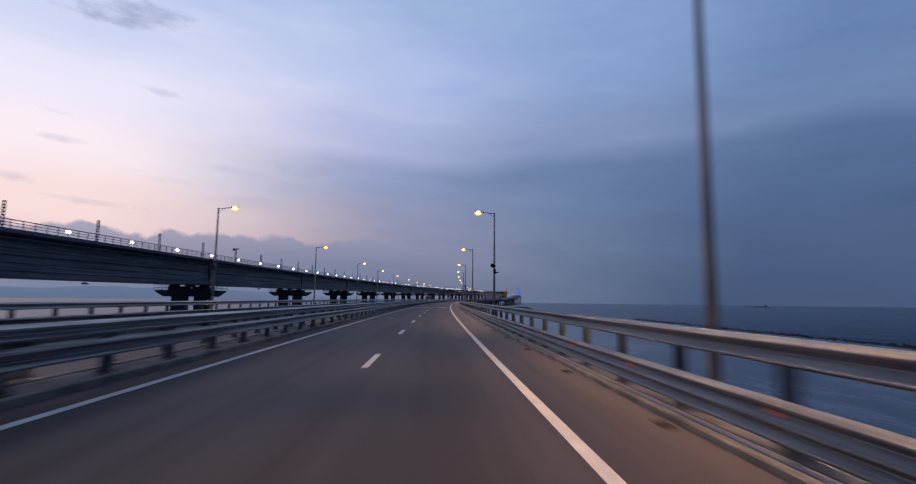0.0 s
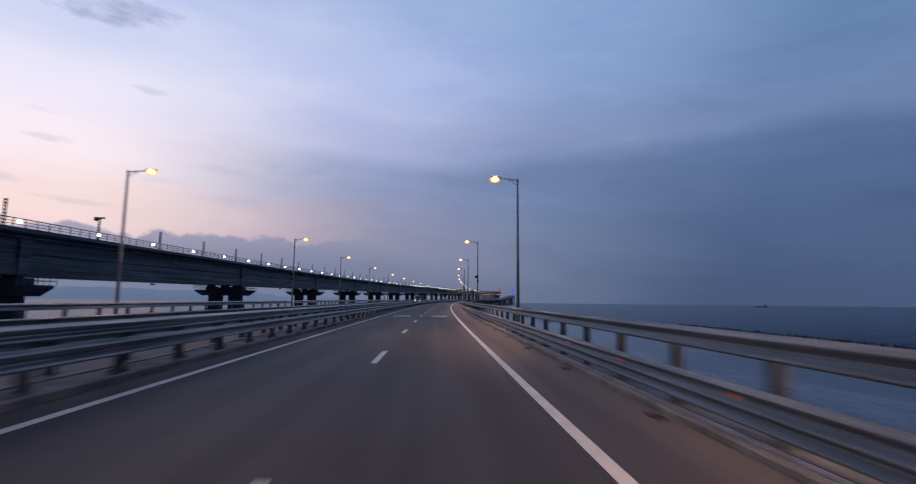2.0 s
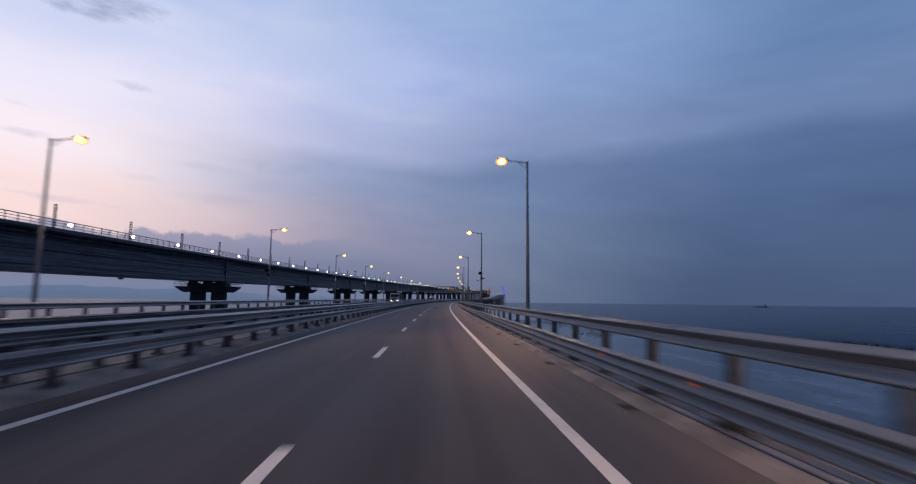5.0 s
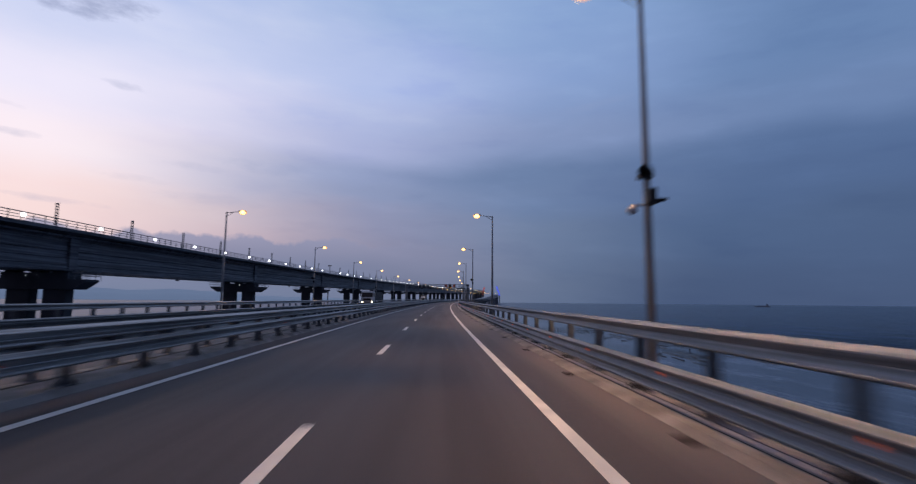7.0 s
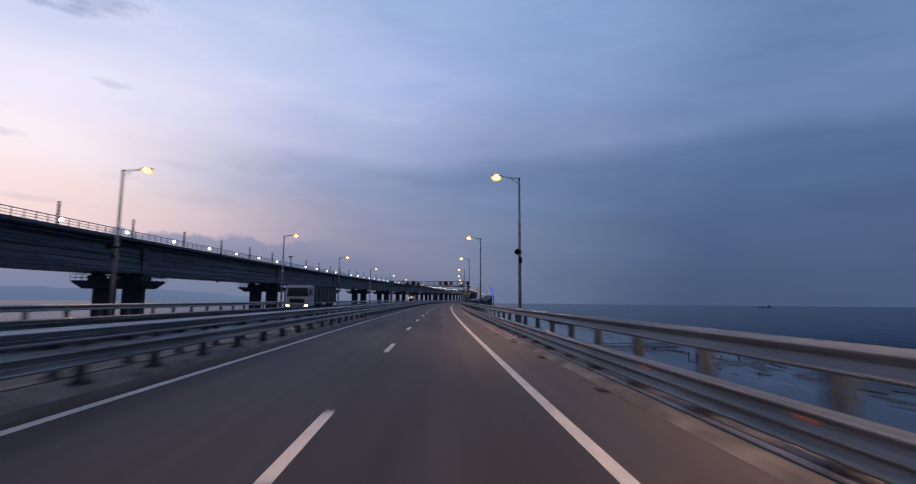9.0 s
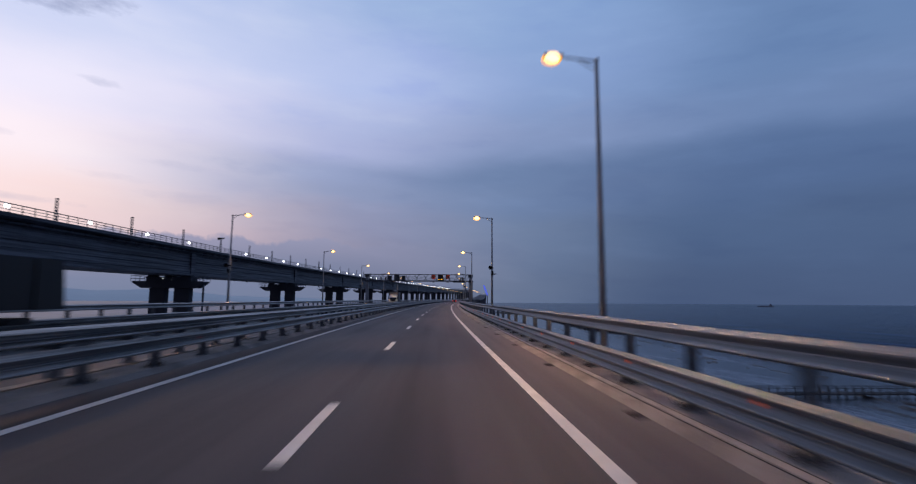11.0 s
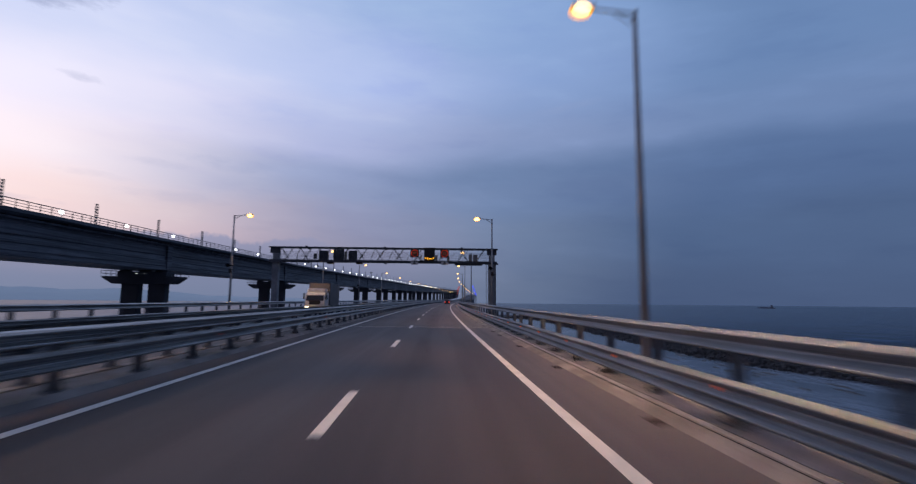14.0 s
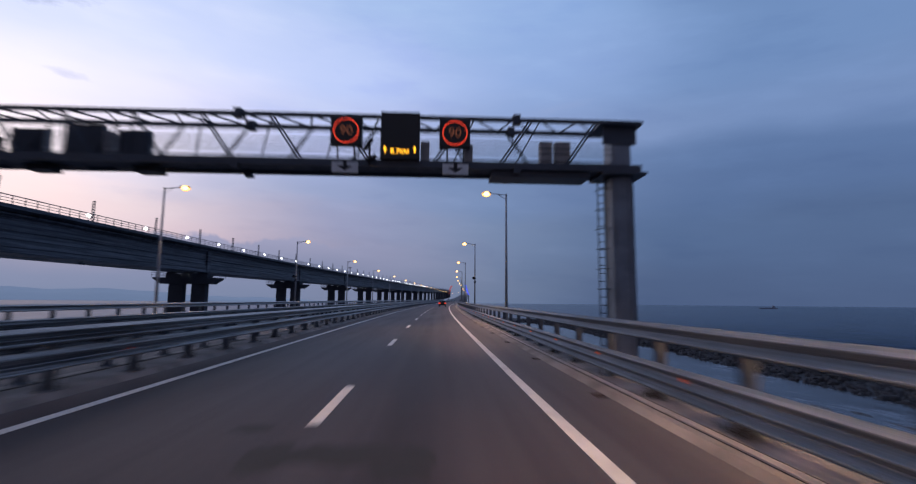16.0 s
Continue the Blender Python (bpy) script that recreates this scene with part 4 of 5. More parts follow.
s_pipe = SPAN0 + SPAN * 5
pipe = part("drain_pipe", one(rod, (0, 0, -13), (0, 0, 1.8), 0.2, n=10), DULL_ZINC)
pipe.matrix_basis = put(s_pipe, -47.6, rail_lift(s_pipe))
tagged(pipe, "dark vertical drain pipe hanging from a viaduct pier", "pipe")


def lattice_mast(t_head):
    name = "signal_post" if t_head else "lattice_mast"
    label = "short steel post with a T-shaped crosspiece on the viaduct" if t_head else "slim steel lattice mast standing on the viaduct deck"
    m = thing(name, Matrix.Identity(4), label, "mast", "masts on the railway viaduct")
    for x in (-0.16, 0.16):
        part("upright", one(box, x - 0.04, x + 0.04, -0.05, 0.05, 8.55, 12.2), DULL_ZINC, m)
    batten = mesh_of(one(box, -0.2, 0.2, -0.04, 0.04, 8.8, 8.95), "batten", DULL_ZINC)
    for k in range(9):
        part("batten", batten, DULL_ZINC, m).location.z = 0.4 * k
    if t_head:
        part("crosspiece", one(box, -0.75, 0.75, -0.12, 0.12, 12.2, 12.42), BLACK, m)
        part("signal_box", soft_box(-0.7, -0.35, -0.2, 0.2, 11.9, 12.2, 0.02), BLACK, m)
    return m


mast_proto, signal_proto = lattice_mast(False), lattice_mast(True)
for k in range(-11, 100):
    s = 153.2 + 15.7 * k
    lay(signal_proto if k % 16 == 14 else mast_proto, put(s, -51.0, rail_lift(s)))


def walkway_light():
    l = thing("walkway_light", Matrix.Identity(4), "small bright white lamp fixed to the viaduct railing", "lamp", "lamps on the railway viaduct")
    part("housing", soft_box(-0.16, 0.0, -0.14, 0.14, 9.3, 9.5, 0.02), GREY_BOX, l)
    bm = bmesh.new()
    bmesh.ops.create_uvsphere(bm, u_segments=10, v_segments=6, radius=0.25)
    for v in bm.verts:
        v.co += Vector((0.1, -0.1, 9.42))
    part("lens", bm, LED, l, "glowing white lens", True)
    return l


light_proto = walkway_light()
for k in range(-13, 72):
    s = 145.5 + 13.15 * k
    if k not in (17, 22):
        lay(light_proto, put(s, -49.1, rail_lift(s)))


# ---- sign gantry over both carriageways ----
def strut(bm, a, b, w):
    rod(bm, a, b, w * 0.62, n=4)


def lettering(body, size, material, parent, label, place):
    """Characters as thin plates, centred on place, each one a part."""
    text = bpy.data.curves.new("digit", "FONT")
    text.body, text.size, text.align_x, text.align_y, text.extrude = body, size, "CENTER", "CENTER", 0.006
    tmp = bpy.data.objects.new("digit", text)
    scene.collection.objects.link(tmp)
    bpy.context.view_layer.update()
    me = bpy.data.meshes.new_from_object(tmp.evaluated_get(bpy.context.evaluated_depsgraph_get()))
    bpy.data.objects.remove(tmp)
    bm = bmesh.new()
    bm.from_mesh(me)
    bmesh.ops.remove_doubles(bm, verts=bm.verts, dist=1e-5)
    left = set(bm.verts)
    while left:
        reach, edge = set(), [left.pop()]
        while edge:
            v = edge.pop()
            reach.add(v)
            edge += [w for w in (e.other_vert(v) for e in v.link_edges) if w not in reach]
        left -= reach
        order = sorted(reach, key=lambda v: v.index)
        row = {v: k for k, v in enumerate(order)}
        one_char = bpy.data.meshes.new("digit")
        one_char.from_pydata([tuple(v.co) for v in order], [], [[row[v] for v in f.verts] for f in bm.faces if f.verts[0] in reach])
        one_char.materials.append(material)
        part("digit", one_char, material, parent, label).matrix_basis = place
    bm.free()


def led_face(parent, x0, x1, z0, z1, number):
    """A black sign case; with a number, a lit red ring and that number in it."""
    case = part("sign_case", soft_box(x0, x1, -0.95, -0.62, z0, z1, 0.02), BLACK, parent)
    if not number:
        return case
    cx, cz, r = (x0 + x1) / 2, (z0 + z1) / 2, (x1 - x0) * 0.41
    bm = one(ring, 0, 0, r, r, r * 0.08, 36, 0.0, 0.012)
    ob = part("lit_ring", bm, SIGN_RED, case, "glowing red ring")
    ob.matrix_basis = pose(cx, -0.952, cz, 90, 0, 0)
    lettering(number, r * 1.05, SIGN_DIGIT, case, "dimly glowing red-orange digit", pose(cx, -0.96, cz, 90, 0, 0))
    return case


def gantry():
    g = thing("sign_gantry", put(395.9, 0), "dark grey steel lattice sign gantry spanning both carriageways", "gantry")
    zt, zb, y0, y1 = 8.38, 6.62, -0.62, 0.72
    left, right = -22.0, 7.62
    for x0, x1 in ((-21.7, -20.92), (6.6, 7.38)):
        bm = soft_box(x0, x1, -0.42, 0.42, -2.0, 6.4, 0.05)
        part("column", bm, COLUMN_PAINT, g)
        bm = bmesh.new()
        box(bm, x0 + 0.02, x1 - 0.02, -0.4, 0.4, 6.4, 8.3)
        part("column_head", bm, COLUMN_PAINT, g)
        bm = bmesh.new()
        box(bm, x0 - 0.45, x1 + 0.35, y0 - 0.12, y1 + 0.12, 8.3, 8.42)
        part("bearing_plate", bm, GANTRY, g)
        part("bearing_plate", one(box, x0 - 0.45, x1 + 0.45, y0 - 0.12, y1 + 0.12, 6.4, 6.5), GANTRY, g)
        part("gusset", one(prism, [(-0.44, 7.6), (-0.4, 7.6), (-0.4, 8.3), (-0.44, 8.3)], x0 - 0.3, x1 + 0.2), GANTRY, g)
        bm = bmesh.new()
        box(bm, x0 - 0.15, x1 + 0.15, -0.65, 0.65, -2.4, -2.0)
        part("foot", bm, CONCRETE, g)
    for y in (y0, y1):
        part("top_chord", one(box, left, right, y - 0.07, y + 0.07, zt - 0.07, zt + 0.07), GANTRY, g)
        part("bottom_chord", one(box, left, right, y - 0.11, y + 0.11, zb - 0.13, zb + 0.13), GANTRY, g)
    part("walkway", one(box, left + 1, right - 1, y0 + 0.12, y1 - 0.12, zb - 0.02, zb + 0.03), DULL_ZINC, g)
    step = 2.44
    for k in range(-5, 6):
        x = -7.3 + step * k
        for y, way in ((y0, -1.05 if x < -2 else 1.05), (y1, 1.05 if x < -2 else -1.05)):
            bm = bmesh.new()
            foot_x = x if y == y0 else x - 1.0
            for d in (-0.06, 0.06):
                strut(bm, (foot_x + d, y, zb + 0.15), (foot_x + way + d, y, zt - 0.07), 0.05)
            part("diagonal", bm, GANTRY, g)
        part("diagonal", one(strut, (x - 1.05, y0, zt - 0.07), (x - 1.9, y1, zb + 0.15), 0.05), GANTRY, g)
        part("top_brace", one(strut, (x - 1.0, y0, zt), (x, y1, zt), 0.06), GANTRY, g)
        part("top_brace", one(strut, (x, y1, zt), (x + 0.4, y0, zt), 0.06), GANTRY, g)
        part("top_brace", one(strut, (x + 0.4, y0, zt), (x + step - 1.0, y1, zt), 0.06), GANTRY, g)
    for z in (6.91, 7.17, 7.38, 7.6, 7.82):
        part("hand_wire", one(rod, (left + 1, y0 + 0.15, z), (right - 1, y0 + 0.15, z), 0.014, n=5), GANTRY, g)
        part("hand_wire", one(rod, (left + 1, y1 - 0.15, z), (right - 1, y1 - 0.15, z), 0.014, n=5), GANTRY, g)
    for x in (-17.3, -7.1, 3.0):
        bm = bmesh.new()
        for y in (y0, y1):
            for z in (zt, zb - 0.1):
                box(bm, x - 0.13, x + 0.13, y - 0.16, y + 0.16, z - 0.17, z + 0.17)
        part("splice_plates", bm, GANTRY, g)
    led_face(g, -3.73, -2.62, 7.2, 8.24, "90")
    led_face(g, 0.16, 1.27, 7.2, 8.24, "90")
    board = led_face(g, -1.95, -0.55, 6.72, 8.46, "")
    lettering("8.7км", 0.27, AMBER, board, "glowing amber character", pose(-1.25, -0.957, 7.0, 90, 0, 0))
    for x in (-1.78, -0.72):
        bm = bmesh.new()
        box(bm, x - 0.022, x + 0.022, -0.962, -0.95, 6.95, 7.1)
        bm.faces.new([bm.verts.new((x + a, -0.962, b)) for a, b in ((-0.07, 7.08), (0.07, 7.08), (0.0, 7.19))])
        part("lit_arrow", bm, AMBER, board, "glowing amber arrow pointing up")
    for cx in (-3.2, 0.75):
        part("arrow_plate", soft_box(cx - 0.47, cx + 0.47, -0.82, -0.76, 6.22, 6.62, 0.015), WHITE_PAINT, g, "white plate with a black arrow pointing down")
        bm = bmesh.new()
        box(bm, cx - 0.07, cx + 0.07, -0.828, -0.82, 6.45, 6.66)
        tri = [bm.verts.new((cx + a, -0.826, b)) for a, b in ((-0.28, 6.47), (0.0, 6.29), (0.28, 6.47))]
        bm.faces.new(tri)
        part("arrow", bm, BLACK, g, "black arrow")
        for dx2 in (-0.3, 0.3):
            part("bracket", one(strut, (cx + dx2, -0.7, 6.3), (cx + dx2, -0.7, 8.3), 0.05), GANTRY, g)
    for x0, x1, z0, z1 in ((-15.9, -14.8, 6.6, 8.1), (-14.1, -12.7, 6.55, 8.3), (-12.0, -10.95, 6.62, 8.12)):
        part("sign_case", soft_box(x0, x1, 0.75, 1.05, z0, z1, 0.03), GANTRY, g, "dark back of a sign case")
    for x0, x1, z0, z1 in ((-15.98, -15.92, 6.75, 8.1), (-14.78, -14.72, 6.75, 8.1), (-12.6, -12.3, 6.7, 8.0), (-12.08, -12.02, 6.75, 8.1)):
        part("case_frame", soft_box(x0, x1, 0.62, 1.0, z0, z1, 0.01), GREY_BOX, g, "pale grey mounting frame")
    for x0 in (-15.85, -14.05, -11.95):
        part("case_frame", soft_box(x0, x0 + 1.0, 0.6, 0.74, 6.5, 6.6, 0.01), GREY_BOX, g, "pale grey mounting frame")
    part("sign_case", soft_box(-16.6, -16.2, 0.4, 0.7, 6.98, 7.65, 0.03), BLACK, g, "small dark detector case")
    bm = bmesh.new()
    rod(bm, (-16.0, 0.2, 6.5), (-16.0, 0.2, 6.1), 0.03, n=6)
    rod(bm, (-16.05, 0.35, 6.1), (-15.8, -0.05, 5.9), 0.08, n=8)
    part("traffic_camera", bm, BLACK, g, "black traffic camera hanging below the walkway")
    for x0 in (-14.7, -10.9):
        part("under_box", soft_box(x0, x0 + 0.85, -0.2, 0.5, 6.28, 6.5, 0.03), BLACK, g)
    for x0, x1 in ((3.93, 4.38), (4.5, 5.06)):
        part("cabinet", soft_box(x0, x1, -0.45, -0.05, 6.65, 7.66, 0.02), GREY_BOX, g, "grey equipment cabinet")
    part("cabinet", soft_box(-0.52, -0.2, -0.6, -0.3, 6.7, 7.5, 0.02), GREY_BOX, g, "grey equipment cabinet")
    part("cabinet", soft_box(1.1, 1.39, -0.6, -0.3, 6.7, 7.42, 0.02), GREY_BOX, g, "grey equipment cabinet")
    part("cable_tray", soft_box(2.1, 5.75, -0.55, 0.6, 6.26, 6.48, 0.02), GANTRY, g)
    bm = bmesh.new()
    rod(bm, (-2.35, -0.75, 6.5), (-2.35, -0.75, 7.3), 0.04, n=6)
    rod(bm, (-2.5, -0.75, 7.1), (-2.25, -0.95, 7.45), 0.07, n=8)
    rod(bm, (-2.42, -0.8, 6.7), (-2.1, -0.95, 6.8), 0.09, n=8)
    part("traffic_camera", bm, BLACK, g, "black traffic camera on a short stem")
    bm = bmesh.new()
    for x in (6.3, 6.57):
        rod(bm, (x, 0.3, -1.5), (x, 0.3, 6.4), 0.025, n=6)
    part("ladder_rail", bm, GANTRY, g)
    rung = mesh_of(one(rod, (6.3, 0.3, 0.0), (6.57, 0.3, 0.0), 0.016, n=6), "rung", GANTRY)
    for k in range(24):
        part("rung", rung, GANTRY, g).location.z = -0.8 + 0.3 * k
    hoop = bmesh.new()
    pts = [(6.43 + 0.24 * math.cos(a), 0.3 - 0.5 * math.sin(a), 0.0) for a in (0, 0.6, 1.2, 1.9, 2.5, math.pi)]
    for p, q in zip(pts, pts[1:]):
        rod(hoop, p, q, 0.016, n=5)
    hoop = mesh_of(hoop, "cage_hoop", GANTRY)
    for k in range(6):
        part("cage_hoop", hoop, GANTRY, g).location.z = 2.2 + 0.75 * k
    for x in (6.6 + 0.15, 7.38 - 0.15):
        part("column_rib", one(box, x - 0.03, x + 0.03, -0.46, -0.42, -1.9, 6.38), COLUMN_PAINT, g)
    part("cable_duct", soft_box(7.39, 7.55, -0.12, 0.12, -1.5, 6.4, 0.02), GANTRY, g, "dark cable duct up the column")
    return g


gantry()


# ---- vehicles ----
def wheel(parent, x, y, r, w):
    bm = bmesh.new()
    rod(bm, (x - w / 2, y, r), (x + w / 2, y, r), r, n=20)
    bmesh.ops.bevel(bm, geom=[e for e in bm.edges if len(e.link_faces) == 2 and any(len(f.verts) > 4 for f in e.link_faces)], offset=0.05, segments=2, affect="EDGES")
    wh = part("wheel", bm, RUBBER, parent)
    part("rim", one(rod, (x - w / 2 - 0.01, y, r), (x + w / 2 + 0.01, y, r), r * 0.55, n=14), GREY_BOX, wh)


def cab(parent, width, depth, base, top, nose, colour):
    """A forward-control cab that faces -y, with a raked screen."""
    bm = bmesh.new()
    h = width / 2
    prism(bm, [(0.0, base), (-0.02, base + 0.35 * (top - base)), (nose, top - 0.12), (nose + 0.12, top), (depth, top), (depth, base)], -h, h)
    bmesh.ops.bevel(bm, geom=bm.edges[:], offset=0.06, segments=2, affect="EDGES")
    c = part("cab", bm, colour, parent)
    zs, ze = base + 0.46 * (top - base), top - 0.3
    ya, yb = -0.04 + nose * 0.15, -0.03 + nose * 0.82
    bm = bmesh.new()
    vs = [bm.verts.new(p) for p in ((-h + 0.12, ya, zs), (h - 0.12, ya, zs), (h - 0.16, yb, ze), (-h + 0.16, yb, ze))]
    bm.faces.new(vs)
    part("windscreen", bm, WINDSCREEN, c)
    part("grille", soft_box(-h + 0.45, h - 0.45, -0.06, 0.0, base + 0.35, base + 0.75, 0.02), BLACK, c)
    part("bumper", soft_box(-h, h, -0.1, 0.25, base - 0.25, base + 0.2, 0.05), GREY_BOX, c)
    for x in (-h + 0.28, h - 0.28):
        part("headlight", soft_box(x - 0.17, x + 0.17, -0.13, -0.08, base - 0.04, base + 0.13, 0.02), HEADLIGHT, c, "lit warm headlight")
        sx = 1 if x > 0 else -1
        part("side_window", one(box, sx * h - 0.005, sx * h + 0.012, 0.35, depth - 0.5, zs + 0.1, ze), WINDSCREEN, c)
        part("mirror", soft_box(sx * (h + 0.1) - 0.07, sx * (h + 0.1) + 0.07, 0.02, 0.12, zs + 0.15, zs + 0.75, 0.02), BLACK, c)
    return c


def dump_truck():
    t = thing("dump_truck", put(265.0, -14.78), "white-cabbed dump truck with a dark body, headlights lit", "truck")
    cab(t, 2.45, 2.1, 0.95, 3.15, 0.25, WHITE_PAINT)
    bm = bmesh.new()
    prism(bm, [(2.5, 1.3), (2.35, 3.05), (13.2, 3.05), (13.4, 1.3)], -1.25, 1.25)
    part("dump_body", bm, BLACK, t, "dark tipping body")
    part("chassis", one(box, -0.45, 0.45, 0.4, 13.0, 0.7, 1.0), BLACK, t)
    bm = bmesh.new()
    for y in (4.0, 6.0, 8.0, 10.0, 12.0):
        for x in (-1.27, 1.27):
            box(bm, x - 0.03, x + 0.03, y - 0.06, y + 0.06, 1.3, 3.0)
    part("body_ribs", bm, BLACK, t)
    for y in (1.3, 4.6, 8.6, 10.0, 11.4):
        for x in (-1.05, 1.05):
            wheel(t, x, y, 0.5, 0.32)
    for x in (-0.95, 0.95):
        part("roof_lamp", soft_box(x - 0.08, x + 0.08, 0.35, 0.42, 2.95, 3.05, 0.01), AMBER, t, "small amber roof lamp")


def box_truck():
    t = thing("box_truck", put(380.8, -12.3), "small white truck with a grey cargo box, headlights lit", "truck")
    cab(t, 2.0, 1.8, 0.8, 2.35, 0.35, WHITE_PAINT)
    body = part("cargo_box", soft_box(-1.1, 1.1, 1.95, 6.6, 1.05, 3.35, 0.04), CARGO, t, "dull grey cargo box")
    part("fairing", soft_box(-0.9, 0.9, 0.55, 1.8, 2.35, 2.75, 0.15), WHITE_PAINT, t)
    part("chassis", one(box, -0.4, 0.4, 0.4, 6.4, 0.6, 0.95), BLACK, t)
    part("side_guard", one(box, -1.05, -1.0, 2.6, 4.4, 0.55, 0.95), GREY_BOX, t)
    part("side_guard", one(box, 1.0, 1.05, 2.6, 4.4, 0.55, 0.95), GREY_BOX, t)
    for y in (1.0, 5.1):
        for x in (-0.85, 0.85):
            wheel(t, x, y, 0.42, 0.28)


def car():
    c = thing("car", put(503.0, 0.15), "small dark car seen from behind with lit red tail lamps", "car")
    bm = bmesh.new()
    prism(bm, [(-2.1, 0.35), (-2.12, 0.95), (-1.75, 1.02), (1.2, 0.98), (2.1, 0.75), (2.1, 0.35)], -0.86, 0.86)
    bmesh.ops.bevel(bm, geom=bm.edges[:], offset=0.06, segments=2, affect="EDGES")
    body = part("body", bm, BLACK, c)
    bm = bmesh.new()
    prism(bm, [(-1.8, 1.0), (-1.35, 1.48), (0.3, 1.5), (1.1, 1.0)], -0.74, 0.74)
    bmesh.ops.bevel(bm, geom=bm.edges[:], offset=0.08, segments=2, affect="EDGES")
    part("roof", bm, BLACK, body)
    bm = bmesh.new()
    vs = [bm.verts.new(p) for p in ((-0.62, -1.79, 1.06), (0.62, -1.79, 1.06), (0.55, -1.42, 1.43), (-0.55, -1.42, 1.43))]
    bm.faces.new(vs)
    part("rear_window", bm, WINDSCREEN, body)
    for x in (-0.66, 0.66):
        part("tail_lamp", soft_box(x - 0.2, x + 0.2, -2.16, -2.08, 0.72, 0.94, 0.03), RED_GLASS, c, "lit red tail lamp")
    for y in (-1.3, 1.3):
        for x in (-0.78, 0.78):
            wheel(c, x, y, 0.31, 0.2)
    part("bumper", soft_box(-0.84, 0.84, -2.2, -2.05, 0.35, 0.6, 0.04), BLACK, c)


dump_truck()
box_truck()
car()


# ---- breakwater of broken rock, the ship, the far arch ----
def breakwater():
    rng = random.Random(11)
    verts, faces = [], []
    proto = bmesh.new()
    bmesh.ops.create_icosphere(proto, subdivisions=1, radius=1.0)
    pv, pf = [v.co.copy() for v in proto.verts], [[v.index for v in f.verts] for f in proto.faces]
    proto.free()

    def rock(s, u, z, r):
        c = at(s, u, 0)
        c.z = SEA + z
        turn = Euler((rng.uniform(0, 6), rng.uniform(0, 6), rng.uniform(0, 6))).to_matrix()
        size = Vector((r * rng.uniform(0.8, 1.5), r * rng.uniform(0.7, 1.3), r * rng.uniform(0.6, 1.0)))
        b = len(verts)
        for p in pv:
            q = p * (1 + rng.uniform(-0.22, 0.22))
            verts.append(tuple(turn @ Vector((q.x * size.x, q.y * size.y, q.z * size.z)) + c))
        faces.extend(tuple(b + i for i in f) for f in pf)

    for k in range(900):
        s = rng.uniform(60, 232)
        rock(s, shore_u(s) + rng.gauss(0, 1.4), rng.uniform(-0.3, 0.05), rng.uniform(0.2, 0.45))
    for k in range(7000):
        s = 324 + 300 * rng.random() ** 1.4
        reach = 4.2 + 4.8 * min(1.0, max(0.0, (s - 385) / 25))
        f = rng.random()
        rock(s, shore_u(s) - reach * f, 1.7 * (1 - f) * min(1.0, 0.35 + reach / 16) - 0.12 + rng.uniform(-0.15, 0.2), rng.uniform(0.16, 0.46))
    me = bpy.data.meshes.new("rocks")
    me.from_pydata(verts, [], faces)
    me.materials.append(ROCK)
    b = thing("breakwater", Matrix.Identity(4), "long low breakwater of dark broken rock in the water", "breakwater", kind="stuff")
    part("rocks", me, ROCK, b)["kind"] = "stuff"
    for lo, hi, low in ((60, 232, True), (322, 640, False)):
        ss = stations(lo, hi, 4)
        vs, fs = [], []
        for s in ss:
            c = shore_u(s)
            reach = 4.2 + 4.8 * min(1.0, max(0.0, (s - 385) / 25))
            rise = 1.5 * min(1.0, 0.35 + reach / 16)
            for du, z in ((-2.5, -0.4), (-0.6, 0.0), (0.6, 0.0), (2.5, -0.4)) if low else ((-reach - 0.3, -0.3), (0, rise), (1.5, rise), (5, -0.5)):
                p = at(s, c + du + rng.uniform(-0.4, 0.4), 0)
                vs.append((p.x, p.y, SEA + z + rng.uniform(-0.15, 0.15)))
        for i in range(len(ss) - 1):
            for k in range(3):
                a = i * 4 + k
                fs.append((a, a + 1, a + 5, a + 4))
        core = bpy.data.meshes.new("core")
        core.from_pydata(vs, [], fs)
        core.materials.append(ROCK)
        part("core", core, ROCK, b)


breakwater()


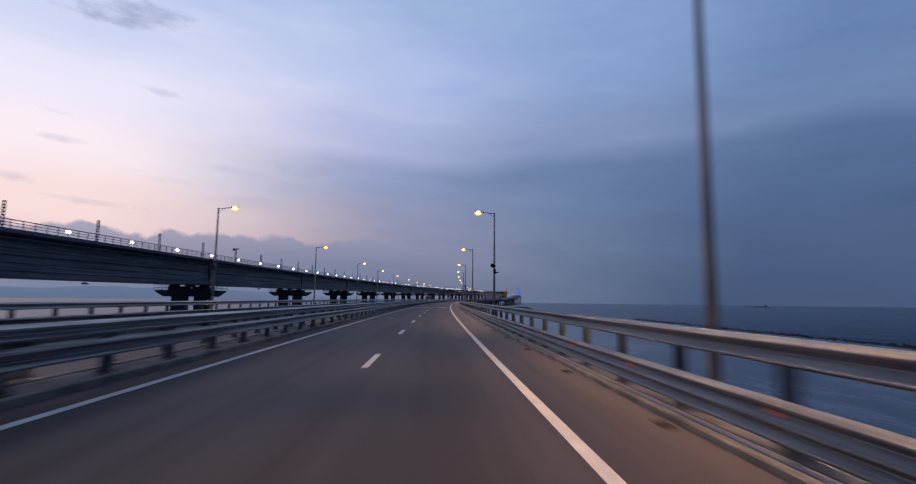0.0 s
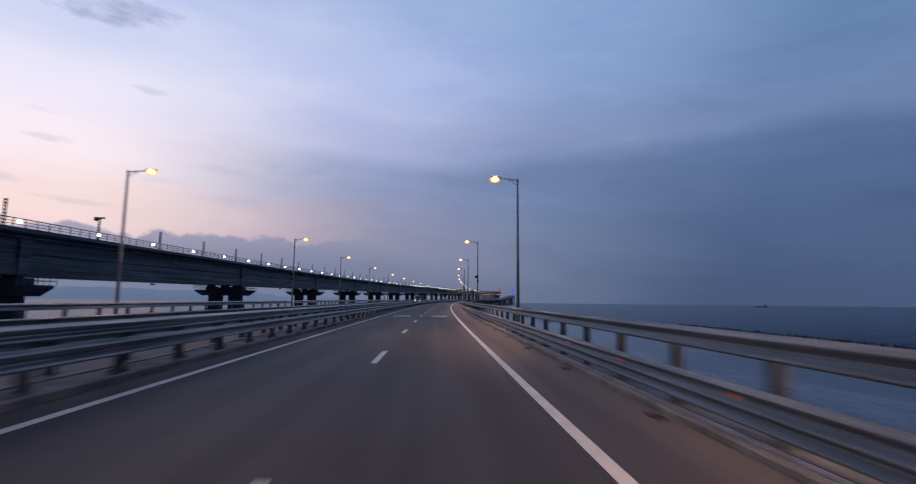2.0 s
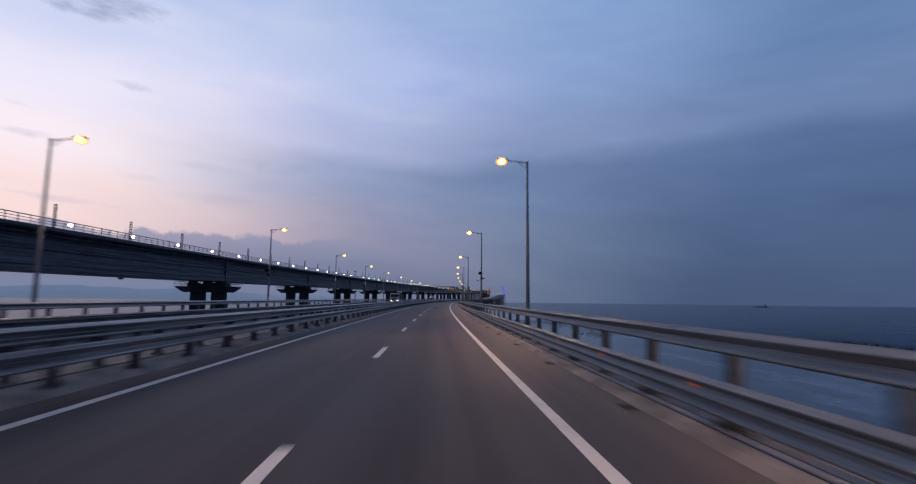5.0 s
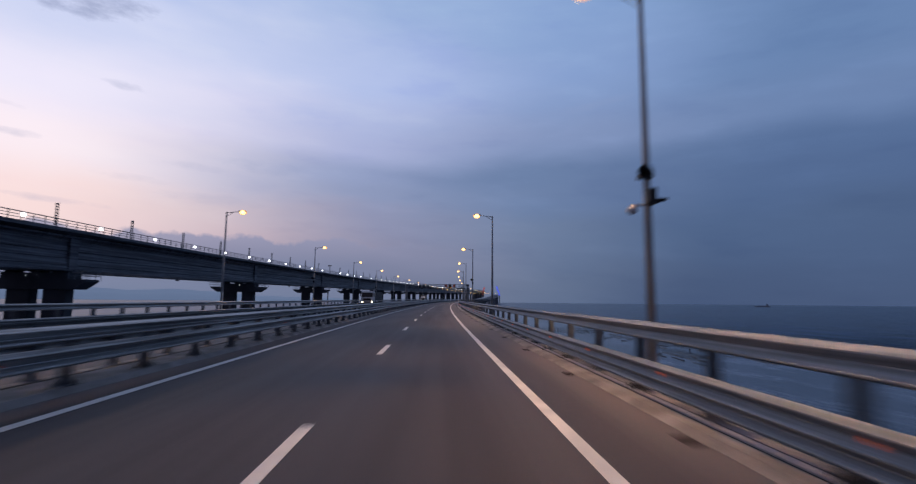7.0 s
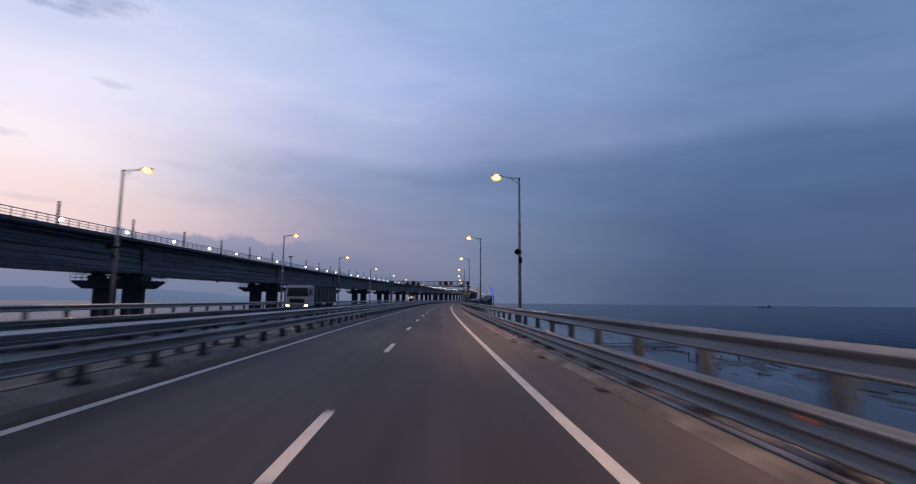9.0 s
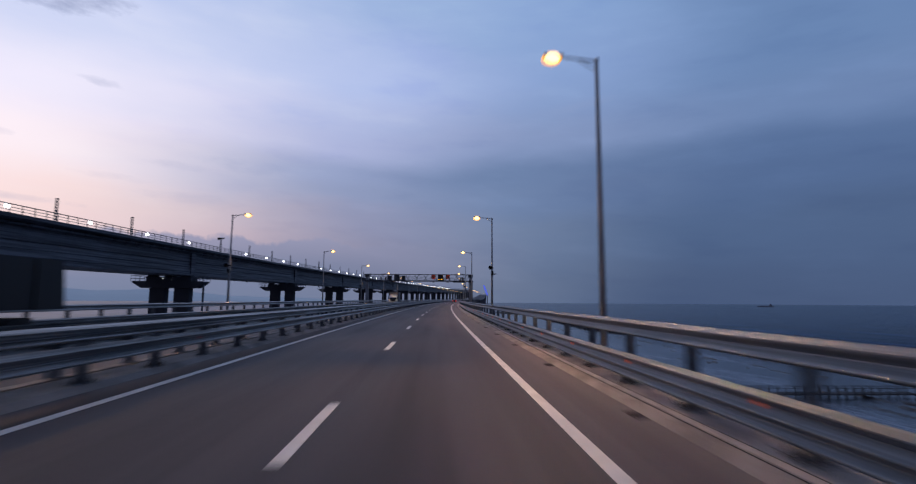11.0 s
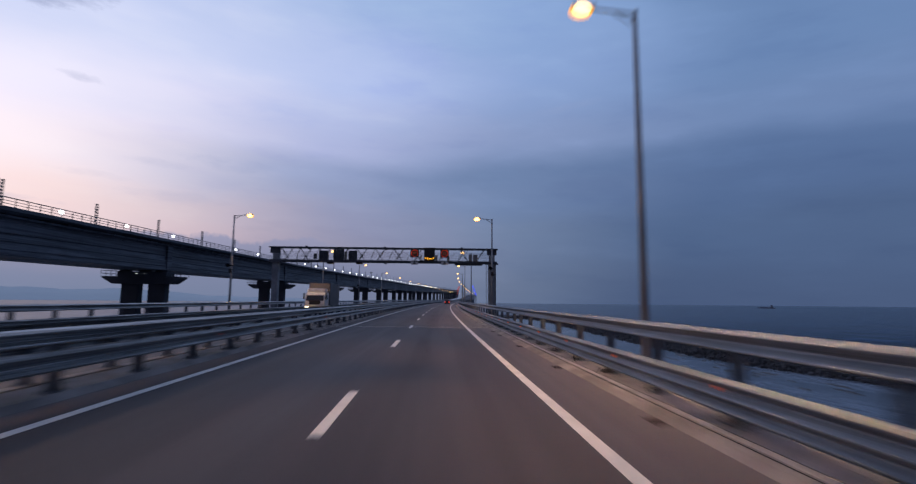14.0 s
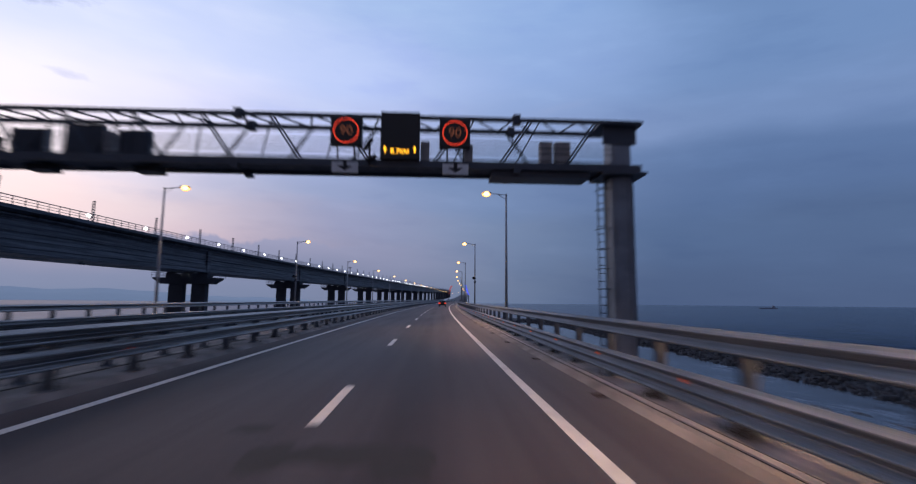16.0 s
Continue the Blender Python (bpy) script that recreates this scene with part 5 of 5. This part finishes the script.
def shingle_banks():
    """Low banks of wet shingle and rubble that break the surface where the water is shallow."""
    rng = random.Random(8)
    verts, faces = [], []

    def bank(s, u, half_s, half_u, tall):
        n, rings = 26, 4
        wob = [1 + 0.35 * noise.noise((i * 0.5, s, u)) + rng.uniform(-0.12, 0.12) for i in range(n)]
        b = len(verts)
        for k in range(rings):
            f = 1 - k / rings
            for i in range(n):
                a = i * math.tau / n
                p = at(s + half_s * f * wob[i] * math.cos(a), u + half_u * f * wob[i] * math.sin(a), 0)
                z = -0.15 + tall * (1 - f ** 1.5) + (rng.uniform(-0.05, 0.07) if k else 0)
                verts.append((p.x, p.y, SEA + z))
        for k in range(rings - 1):
            for i in range(n):
                faces.append((b + k * n + i, b + k * n + (i + 1) % n, b + (k + 1) * n + (i + 1) % n, b + (k + 1) * n + i))
        faces.append(tuple(b + (rings - 1) * n + i for i in range(n)))

    for k in range(70):
        s = 228 + 78 * rng.random()
        bank(s, 35 + 19 * rng.random(), rng.uniform(0.8, 6.0), rng.uniform(0.3, 1.1), rng.uniform(0.2, 0.36))
    for s, u, half_s, half_u in ((264, 46, 26, 6.5), (246, 40, 16, 5.2), (284, 49, 20, 5.4), (262, 47, 20, 1.8), (248, 53, 14, 1.4), (281, 43, 9, 1.2), (243, 39, 7, 0.9), (292, 50, 12, 1.3)):
        bank(s, u, half_s, half_u, 0.24 if half_u > 5 else 0.42)
    for k in range(60):
        s = 318 + 110 * rng.random()
        bank(s, shore_u(s) - 9.5 - 8 * rng.random() ** 2, rng.uniform(0.6, 4.0), rng.uniform(0.25, 0.7), rng.uniform(0.2, 0.3))
    me = bpy.data.meshes.new("shingle")
    me.from_pydata(verts, [], faces)
    me.materials.append(MUD)
    tagged(part("shingle", me, MUD), "low dark banks of wet shingle in shallow water", "shingle bank", kind="stuff")


shingle_banks()


def old_piles():
    """What is left of a jetty in the shallows: leaning stumps of piles and drifting timbers."""
    rng = random.Random(21)
    for k in range(11):
        s, u = 246 + 52 * rng.random(), 35 + 16 * rng.random()
        p = at(s, u, 0)
        top = rng.uniform(0.3, 1.1)
        bm = one(rod, (0, 0, -1.5), (rng.uniform(-0.2, 0.2), rng.uniform(-0.2, 0.2), top), 0.13, 0.1, 8)
        ob = part("mooring_pile", bm, ROCK)
        ob.matrix_basis = Matrix.Translation((p.x, p.y, SEA))
        tagged(ob, "dark rotten wooden pile stump standing in shallow water", "pile", "old piles in the shallows")
    for k in range(16):
        s, u = 236 + 66 * rng.random(), 33 + 20 * rng.random()
        p = at(s, u, 0)
        length = rng.uniform(1.5, 6.0)
        bm = one(rod, (-length / 2, 0, 0.02), (length / 2, 0, 0.06), 0.13, 0.09, 7)
        ob = part("driftwood_log", bm, ROCK)
        ob.matrix_basis = Matrix.Translation((p.x, p.y, SEA)) @ pose(0, 0, 0, 0, 0, rng.gauss(80, 14))
        tagged(ob, "dark waterlogged timber lying in shallow water", "log", "timbers in the shallows")


old_piles()


def jetty():
    """A narrow landing stage on posts beside the bridge, with a plain handrail."""
    base = at(305.0, 34.0, 0)
    base.z = SEA
    j = thing("jetty", Matrix.Translation(base) @ Matrix.Rotation(-heading(305.0), 4, "Z"), "narrow dark landing stage with a post handrail in shallow water", "jetty")
    part("deck_board", one(box, -10, 10, -0.6, 0.6, 0.35, 0.45), ROCK, j)
    part("handrail", one(box, -10, 10, -0.62, -0.56, 0.95, 1.0), ROCK, j)
    part("handrail", one(box, -10, 10, 0.56, 0.62, 0.95, 1.0), ROCK, j)
    me = mesh_of(one(box, -0.035, 0.035, -0.035, 0.035, -1.0, 0.95), "post", ROCK)
    for k in range(25):
        for y in (-0.59, 0.59):
            p = part("post", me, ROCK, j)
            p.matrix_basis = Matrix.Translation((-9.6 + 0.8 * k, y, 0))


jetty()


def ship():
    x, y = 927.0, 1372.0
    s = thing("ship", Matrix.Translation((x, y, SEA)) @ pose(0, 0, 0, 0, 0, -35) @ Matrix.Scale(0.72, 4), "small dark cargo ship lying on the horizon", "ship")
    bm = bmesh.new()
    prism(bm, [(-26, 3.2), (-24, -0.5), (22, -0.5), (27, 4.2), (20, 3.0)], -4, 4)
    bm.transform(pose(0, 0, 0, 0, 0, 90))
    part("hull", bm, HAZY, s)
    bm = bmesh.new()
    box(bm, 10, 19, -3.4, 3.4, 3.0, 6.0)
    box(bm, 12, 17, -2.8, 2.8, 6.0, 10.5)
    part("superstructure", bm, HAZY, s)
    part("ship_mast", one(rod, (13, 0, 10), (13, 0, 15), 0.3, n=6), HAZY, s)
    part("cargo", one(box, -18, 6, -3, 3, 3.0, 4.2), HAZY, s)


ship()


def far_arch():
    a = thing("arch_bridge", Matrix.Identity(4), "far steel arch bridge floodlit red and blue at its feet", "bridge")
    for name, foot, top, mat, label in (("blue_leg", (317, 1797, 23), (306, 1795, 54), BLUE_GLOW, "blue floodlit steel leg"), ("red_leg", (259, 1806, 26), (268, 1806, 51), ROSE_GLOW, "red floodlit steel leg")):
        f, t = Vector(foot), Vector(top)
        bm = bmesh.new()
        side = Vector((2.2, 0.6, 0))
        for d in (-1, 1):
            rod(bm, f + side * d, t + side * d, 0.55, n=5)
        for k in range(6):
            p, q = f.lerp(t, k / 6), f.lerp(t, (k + 1) / 6)
            rod(bm, p - side, q + side, 0.45, n=4)
            rod(bm, p + side, q - side, 0.45, n=4)
        part(name, bm, mat, a, label)
        part("foot_pier", one(rod, (f.x, f.y, SEA - 1), (f.x, f.y, f.z), 1.4, n=10), HAZY, a)


far_arch()
